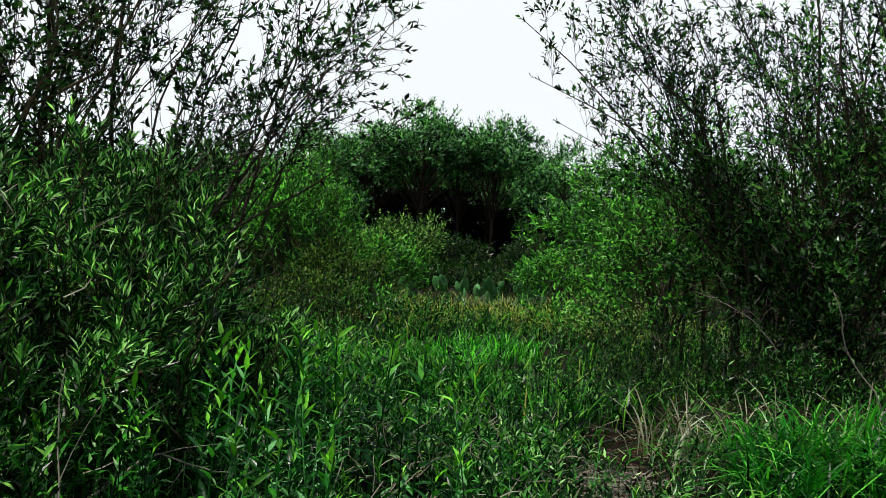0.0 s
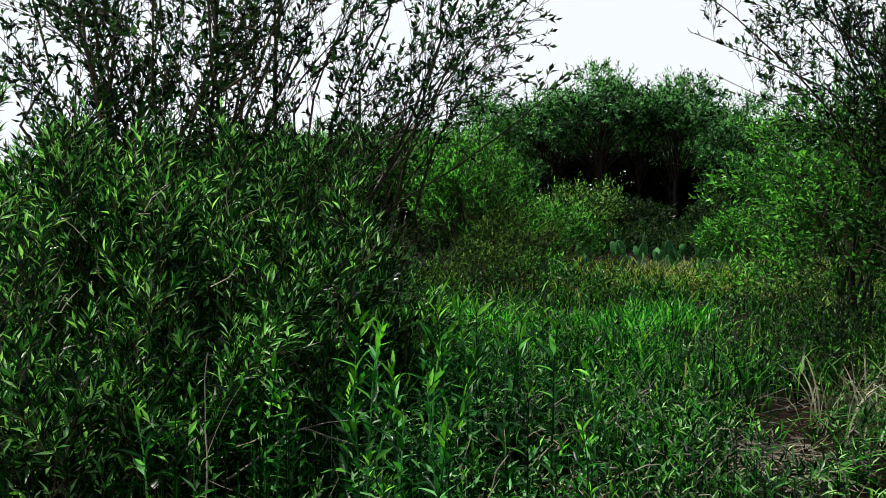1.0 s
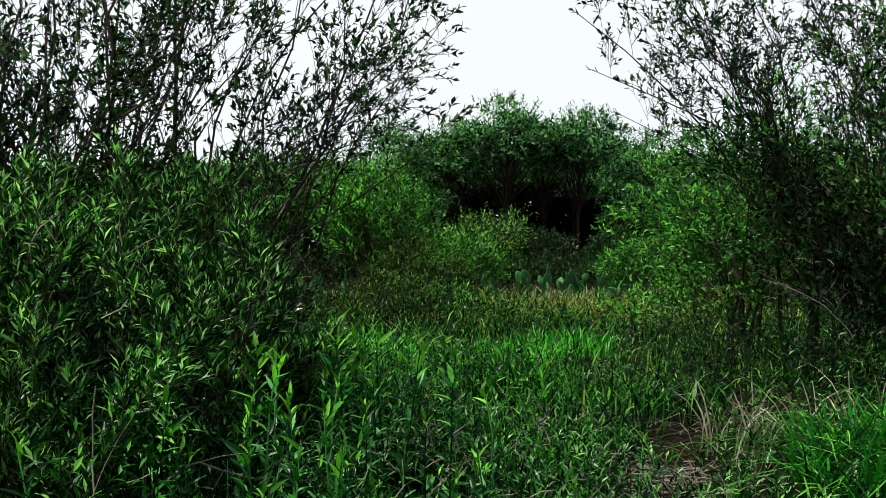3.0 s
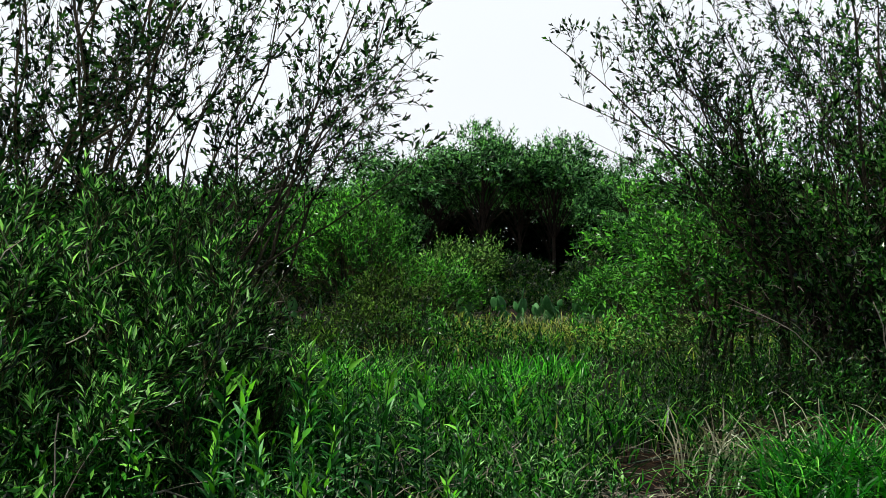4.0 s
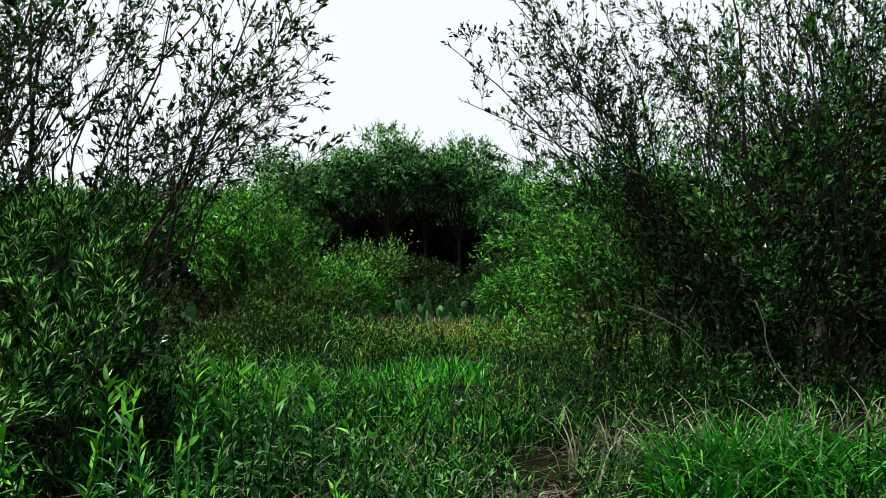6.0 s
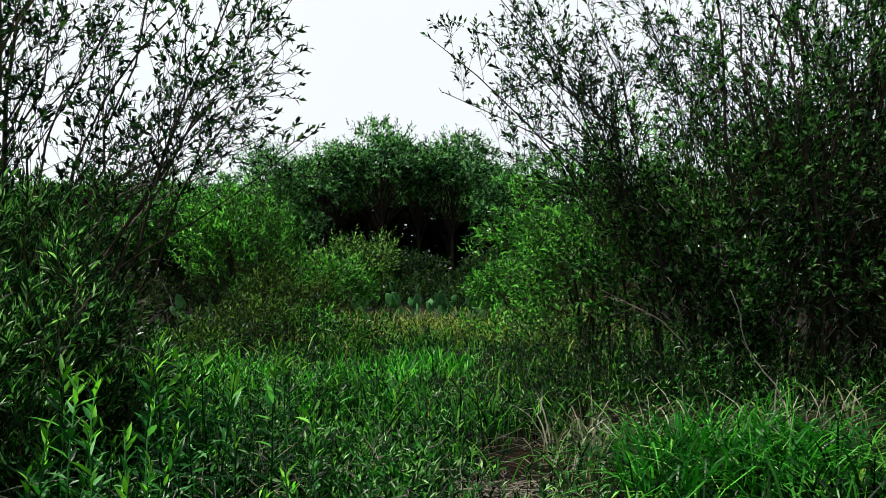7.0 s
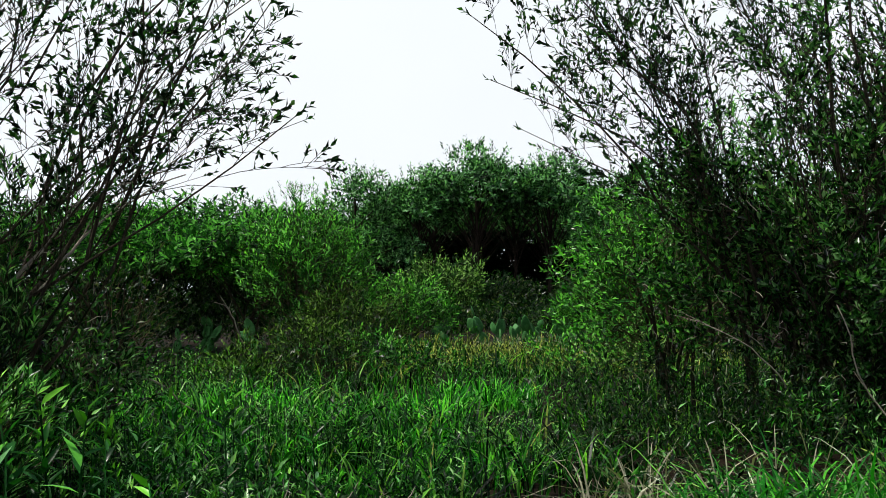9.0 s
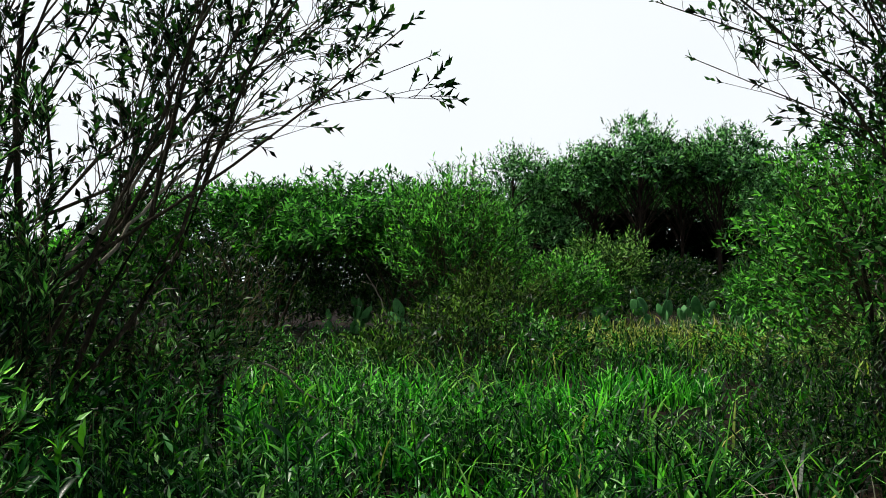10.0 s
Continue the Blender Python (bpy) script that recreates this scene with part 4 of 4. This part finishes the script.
p = scatter(66000, -12.0, 7.5, 3.6, 22.0, rng, lambda x, y: bare(x, y) & (rng.random(len(x)) < 1.05 - 0.035 * y) & (x < 7) & ((x > -3.0) | (y < 17)) & (x > -3.0 - 0.62 * (y - 4)))
lush = np.sin(p[:, 0] * 1.3 + 0.6) * np.cos(p[:, 1] * 0.8 + 0.4) + 0.6 * np.sin(p[:, 0] * 3.1) * np.sin(p[:, 1] * 2.3) + 0.5 * np.sin(p[:, 0] * 6.7 + 1) * np.sin(p[:, 1] * 5.9)
p_far = np.clip((p[:, 1] - 11.5) / 4, 0, 1)
patchy = np.sin(p[:, 0] * 2.1 + 0.8 * np.sin(p[:, 1] * 1.7)) * np.sin(p[:, 1] * 2.6 + np.sin(p[:, 0] * 1.3))
hole = lush + 0.45 * patchy - 0.2 * p_far + 0.5 * np.sin(p[:, 0] * 9.3 + 2) * np.sin(p[:, 1] * 8.1) > -0.4
p, lush = p[hole], lush[hole]
ht = (0.23 + 0.24 * lush) * rng.uniform(0.5, 1.7, len(p))
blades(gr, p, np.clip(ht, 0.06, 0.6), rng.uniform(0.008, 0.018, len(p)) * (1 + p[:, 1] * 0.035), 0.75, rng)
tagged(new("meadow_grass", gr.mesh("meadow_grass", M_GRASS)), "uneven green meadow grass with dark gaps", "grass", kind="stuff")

gr = Geo()
p = scatter(30000, -12.0, 12.0, -9.0, 5.0, rng, lambda x, y: bare(x, y) & ((y < 2.6) | (x > 1.2) | (x < -3.2)) & (np.sin(x * 1.7 + 0.5) * np.sin(y * 1.4) + 0.6 * np.sin(x * 4.1 + y * 3.3) + rng.normal(0, 0.4, len(x)) > 0.0))
blades(gr, p, rng.uniform(0.06, 0.26, len(p)), rng.uniform(0.01, 0.022, len(p)), 0.8, rng)
tagged(new("short_grass", gr.mesh("short_grass", M_GRASS)), "short sparse grass on dark soil beside the shrubs", "grass", kind="stuff")

gr = Geo()
p = scatter(5200, -9.0, 6.0, 16.0, 26.0, rng, lambda x, y: x > -3.2)
blades(gr, p, np.where(p[:, 1] > 20.5, 0.8, 0.9) * rng.uniform(0.2, 0.65, len(p)), rng.uniform(0.016, 0.032, len(p)), 0.4, rng)
p = scatter(2200, -1.6, 3.2, 15.0, 19.0, rng)
p[:, 2] += 0.15 * rng.random(len(p))
sprigs(gr, p, unit(rng.normal(0, 0.4, (len(p), 3)) + np.array([0, 0, 1.0])), rng.uniform(0.15, 0.35, len(p)), 6, 0.08, 0.028, 45, rng, "mid")
tagged(new("seeding_grass", gr.mesh("seeding_grass", M_TAN)), "yellowish seeding grass before the prickly pears", "grass", kind="stuff")


def blade_mesh(seed, h, width, material):
    r = np.random.default_rng(seed)
    gb = Geo()
    blades(gb, np.zeros((1, 3)), np.array([h]), np.array([width]), 0.9, r, 0.55)
    return gb.mesh("blade", material)


def tussock(x, y, r, n, h, seed, material, label, width=0.011, lean=0.9, name="grass_tussock", singles=0):
    """A clump of grass; its outer blades are pieces of their own."""
    rng = np.random.default_rng(seed)
    gt = Geo()
    a, rr = rng.random(n) * 6.283, r * np.sqrt(rng.random(n))
    p = np.stack([x + np.cos(a) * rr, y + np.sin(a) * rr, np.zeros(n)], 1)
    p[:, 2] = land(p[:, 0], p[:, 1]) - 0.02
    blades(gt, p, h * rng.uniform(0.5, 1.15, n), width * rng.uniform(0.7, 1.3, n), lean, rng, 0.55)
    ob = thing(name, (x, y, float(land(x, y))), label, "grass", "grass tussocks")
    part("blade_mass", gt, material, ob, kind="stuff")
    shapes = [blade_mesh(seed * 7 + i, h, width * 1.3, material) for i in range(4)] if singles else []
    for i in range(singles):
        o = new("blade", shapes[i % 4])
        o.parent = ob
        q, d = rng.random() * 6.283, r * rng.uniform(0.5, 1.1)
        px, py = math.cos(q) * d, math.sin(q) * d
        sc = rng.uniform(0.65, 1.1)
        o.matrix_basis = pose(px, py, float(land(x + px, y + py) - land(x, y)) - 0.02, rng.normal(0, 10), rng.normal(0, 10), rng.uniform(0, 360)) @ Matrix.Diagonal((sc, sc, sc, 1))
    return ob


for i, (x, y, r, n, h) in enumerate([(2.15, 5.4, 0.26, 190, 0.64), (2.6, 5.5, 0.28, 200, 0.66), (3.05, 5.6, 0.28, 180, 0.6), (1.95, 4.85, 0.2, 110, 0.56), (2.45, 4.95, 0.26, 150, 0.58),
                                     (2.9, 5.1, 0.26, 170, 0.58)]):
    tussock(x, y, r, n, h * 1.08, 170 + i, M_LUSH, "lush bright green tussock of long arching grass", 0.0135, 1.1, singles=36)
for i, (x, y, r, n, h) in enumerate([(0.1, 10.2, 0.6, 560, 0.46), (-0.9, 9.6, 0.55, 440, 0.4), (0.4, 8.6, 0.5, 420, 0.36), (-1.8, 10.4, 0.7, 560, 0.44), (-2.6, 9.0, 0.55, 380, 0.4), (0.8, 11.2, 0.6, 440, 0.42),
                                     (-0.5, 8.1, 0.5, 360, 0.34), (-3.4, 10.8, 0.6, 340, 0.42), (-1.5, 8.4, 0.5, 360, 0.36), (0.3, 6.9, 0.55, 360, 0.34), (-0.5, 6.0, 0.4, 240, 0.36),
                                     (0.9, 7.7, 0.5, 300, 0.34), (0.5, 5.9, 0.35, 200, 0.34), (-1.2, 7.3, 0.45, 240, 0.32)]):
    tussock(x, y, r, n, h, 190 + i, M_SOFT, "soft bright green grass tussock in the meadow", 0.019, 0.55, singles=12)
for i, (x, y, r, n, h) in enumerate([(0.6, 22.8, 0.6, 60, 0.6), (1.6, 22.6, 0.7, 80, 0.65), (2.5, 22.9, 0.6, 50, 0.55), (1.95, 6.15, 0.3, 20, 0.66), (2.3, 6.4, 0.5, 18, 0.58), (2.75, 6.15, 0.5, 32, 0.7), (3.6, 6.7, 0.5, 44, 0.5), (2.4, 5.5, 0.7, 12, 0.5), (1.65, 6.05, 0.24, 30, 0.62), (1.72, 5.6, 0.18, 12, 0.5)]):
    tussock(x, y, r, n, h, 210 + i, M_STRAW, "dry bleached straw stalks in the grass", 0.011, 0.5, "straw_tuft", 7)

# twigs and dead leaves on the bare patch
rng = np.random.default_rng(230)
lt = Geo()
p = np.concatenate([scatter(320, 0.5, 1.8, 4.5, 6.8, rng), scatter(60, -0.8, 0.6, 3.3, 4.1, rng)])
d = rng.normal(0, 1, (len(p), 3)) * np.array([1, 1, 0.22])
p[:, 2] += 0.02 + 0.06 * rng.random(len(p))
ln = rng.uniform(0.06, 0.32, len(p))[:, None]
sticks(lt, p - unit(d) * ln / 2, p + unit(d) * ln / 2, 0.0028, 0.0016)
p = np.concatenate([scatter(110, 0.0, 2.0, 4.0, 6.0, rng), scatter(900, -0.7, 0.4, 3.6, 4.6, rng)])
p[:, 2] += 0.015 + 0.03 * rng.random(len(p))
a = rng.random(len(p)) * 6.283
leaves(lt, p, np.stack([np.cos(a), np.sin(a), rng.normal(0, 0.15, len(p))], 1), np.tile([0, 0, 1.0], (len(p), 1)), rng.uniform(0.04, 0.09, len(p)), rng.uniform(0.012, 0.022, len(p)), "mid")
tagged(new("ground_litter", lt.mesh("ground_litter", M_LITTER)), "dry twigs and reddish brown dead leaves on soil", "litter", kind="stuff")


# the weed colour gives this growth its shade
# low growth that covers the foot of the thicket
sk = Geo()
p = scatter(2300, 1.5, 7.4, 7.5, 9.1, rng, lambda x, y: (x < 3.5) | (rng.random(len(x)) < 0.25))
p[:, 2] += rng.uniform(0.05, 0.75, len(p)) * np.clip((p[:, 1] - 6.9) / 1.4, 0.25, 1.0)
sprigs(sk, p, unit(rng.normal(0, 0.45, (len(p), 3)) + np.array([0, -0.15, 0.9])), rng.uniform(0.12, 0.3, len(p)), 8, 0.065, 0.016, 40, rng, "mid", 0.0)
tagged(new("thicket_skirt", sk.mesh("thicket_skirt", M_WEED)), "low leafy growth at the willow thicket's foot, darkened for shade", "undergrowth", kind="stuff")

# tall weeds with brown stalks in front of the hedge
wd = Geo()
p = scatter(1700, -11.0, -0.9, 12.8, 18.6, rng, lambda x, y: ((y > 13.2 - 0.25 * (x + 4)) | (y > 15.5)) & ((x > -3.2) | ((y < 15.5) & (rng.random(len(x)) < 0.2))))
foot = p.copy()
p[:, 2] += rng.uniform(0.15, 0.85, len(p)) * np.clip((p[:, 1] - 11.5) / 4, 0.4, 1.0)
sprigs(wd, p, unit(rng.normal(0, 0.35, (len(p), 3)) + np.array([0, 0, 1.0])), rng.uniform(0.12, 0.35, len(p)), 6, 0.12, 0.036, 50, rng, "far", 0.0)
tagged(new("tall_weeds", wd.mesh("tall_weeds", M_WEED)), "tall dark green weeds in front of the hedge", "undergrowth", kind="stuff")
ws = Geo()
sticks(ws, foot, p + np.array([0, 0, 0.15]), 0.007, 0.004)
tagged(new("weed_stalks", ws.mesh("weed_stalks", M_BARK)), "thin brown stalks of the tall weeds", "undergrowth", kind="stuff")


def dry_twigs(n, x0, x1, y0, y1, z0, z1, seed, label):
    r = np.random.default_rng(seed)
    p = np.stack([r.uniform(x0, x1, n), r.uniform(y0, y1, n), r.uniform(z0, z1, n)], 1)
    d = unit(r.normal(0, 0.75, (n, 3)) + np.array([0, 0, 0.7]))
    ln = r.uniform(0.05, 0.17, n)[:, None]
    gt = Geo()
    m = p + d * ln * 0.5 + r.normal(0, 0.012, (n, 3))
    sticks(gt, p, m, 0.0028, 0.0024)
    sticks(gt, m, m + unit(d + r.normal(0, 0.3, (n, 3))) * ln * 0.6, 0.0024, 0.0012)
    tagged(new("dry_twigs", gt.mesh("dry_twigs", M_DEAD)), label, "twigs", kind="stuff")


def fallen_twigs(n, cx, cy, rx, ry, seed, label):
    """Thin bent twigs lying crosswise on the ground."""
    r = np.random.default_rng(seed)
    p = np.stack([cx + rx * r.normal(0, 0.5, n), cy + ry * r.normal(0, 0.5, n), np.zeros(n)], 1)
    p[:, 2] = land(p[:, 0], p[:, 1]) + r.uniform(0.02, 0.14, n)
    a = r.random(n) * 6.283
    ln = r.uniform(0.05, 0.18, n)[:, None]
    d = np.stack([np.cos(a), np.sin(a), r.normal(0.1, 0.3, n)], 1)
    e = unit(d + r.normal(0, 0.35, (n, 3)))
    gt = Geo()
    sticks(gt, p, p + unit(d) * ln, 0.0034, 0.0028)
    sticks(gt, p + unit(d) * ln, p + unit(d) * ln + e * ln * 0.8, 0.0028, 0.0013)
    tagged(new("fallen_twigs", gt.mesh("fallen_twigs", M_DEAD)), label, "twigs", kind="stuff")


fallen_twigs(250, 1.0, 5.0, 0.5, 0.6, 251, "tangle of pale dead twigs on dark soil")
fallen_twigs(70, 0.1, 4.1, 0.9, 0.4, 252, "scattered dead twigs under the herbs")
fallen_twigs(110, 2.3, 6.6, 1.5, 0.4, 253, "dead twigs at the foot of the thicket")
# pale twigs that also stand in for leaf glints in the thicket
dry_twigs(300, 2.0, 7.4, 7.9, 9.2, 0.1, 2.3, 235, "fine pale dry twigs in the willow thicket")
dry_twigs(340, -3.4, -1.1, 2.7, 4.9, 0.1, 1.3, 236, "fine pale dry twigs among the leafy shoots")
dry_twigs(260, -1.3, 0.7, 2.6, 5.2, 0.05, 0.4, 237, "fine pale dry twigs under the herbs")
dry_twigs(160, -3.2, -1.4, 5.8, 7.8, 0.3, 2.0, 238, "fine pale dry twigs at the willow's foot")


# ---- dead branches and sticks ----
def dead_branch(points, r, seed, label, name="dead_branch", shoots=3, material=M_DEAD):
    rng = np.random.default_rng(seed)
    pts = np.asarray(points, float)
    u = np.linspace(0, 1, len(pts))
    uu = np.linspace(0, 1, 12)
    q = np.stack([np.interp(uu, u, pts[:, i]) for i in range(3)], 1) + rng.normal(0, r * 0.5, (12, 3))
    sway = rng.normal(0, 1, (2, 3)) * 0.02 * np.linalg.norm(pts[-1] - pts[0])
    q = q + np.sin(uu * 3.1416)[:, None] * sway[0] + np.sin(uu * 9.0)[:, None] * sway[1]
    gd = Geo()
    tube(gd, q, np.linspace(r, r * 0.35, 12), 6)
    for _ in range(shoots):
        j = rng.integers(3, 10)
        d = unit(unit(q[j + 1] - q[j]) + rng.normal(0, 0.6, 3))
        tube(gd, limb_points(q[j], q[j] + d * rng.uniform(0.1, 0.3), 0.1, rng, 4, 0.08), np.linspace(r * 0.4, r * 0.12, 4), 4)
    o = pts[0]
    ob = new(name, gd.mesh(name, material, o, smooth=True))
    ob.matrix_world = pose(*o)
    return tagged(ob, label, "branch", "dead branches")


dead_branch([(3.4, 6.6, 0.0), (3.32, 6.5, 0.37), (3.09, 6.6, 0.77), (2.96, 6.6, 1.13)], 0.008, 240, "pale dead stem standing before the willow thicket")
dead_branch([(3.0, 7.7, 0.55), (2.77, 7.6, 0.86), (2.17, 7.6, 1.13)], 0.006, 241, "pale dead twig leaning in the willow thicket")
dead_branch([(3.4, 6.5, 0.0), (3.58, 6.5, 0.1), (3.98, 6.5, 0.36), (4.2, 6.5, 0.55)], 0.007, 242, "grey dry stick slanting out of the straw")
dead_branch([(-1.04, 2.55, -0.05), (-1.05, 2.55, 0.4), (-1.04, 2.55, 0.86)], 0.005, 243, "thin pale dry stalk standing among shoots")
dead_branch([(-2.1, 6.6, 1.2), (-1.88, 7.0, 1.77), (-1.4, 8.0, 2.34)], 0.014, 244, "bare pale brown limb leaning out of the willow")
dead_branch([(-1.9, 6.7, 1.2), (-1.56, 7.0, 1.77), (-1.25, 7.5, 2.08)], 0.012, 245, "bare pale brown limb leaning out of the willow")
dead_branch([(-1.34, 4.5, 0.8), (-1.1, 4.5, 0.92), (-0.89, 4.5, 0.89), (-0.75, 4.6, 0.84)], 0.0045, 246, "dry twig lying across the undergrowth")
dead_branch([(-2.9, 7.6, 0.5), (-2.41, 7.94, 0.61), (-2.2, 8.7, 0.55), (-2.05, 9.44, 0.39), (-1.9, 9.8, 0.1)], 0.018, 247, "fallen branch arching over the meadow grass", "fallen_branch")
dead_branch([(0.3, 4.7, 0.05), (0.8, 4.8, 0.1), (1.3, 4.75, 0.08)], 0.009, 248, "thin dry stick lying on the litter", "dry_stick")
dead_branch([(-1.2, 3.0, 0.3), (-0.95, 3.1, 0.5), (-0.7, 3.2, 0.42)], 0.006, 249, "thin dry twig caught in the herbs", "dry_stick")
dead_branch([(-4.2, 18.9, 0.0), (-4.4, 18.8, 0.8), (-4.75, 18.8, 1.3)], 0.02, 250, "bare dead stem under the elder bush")
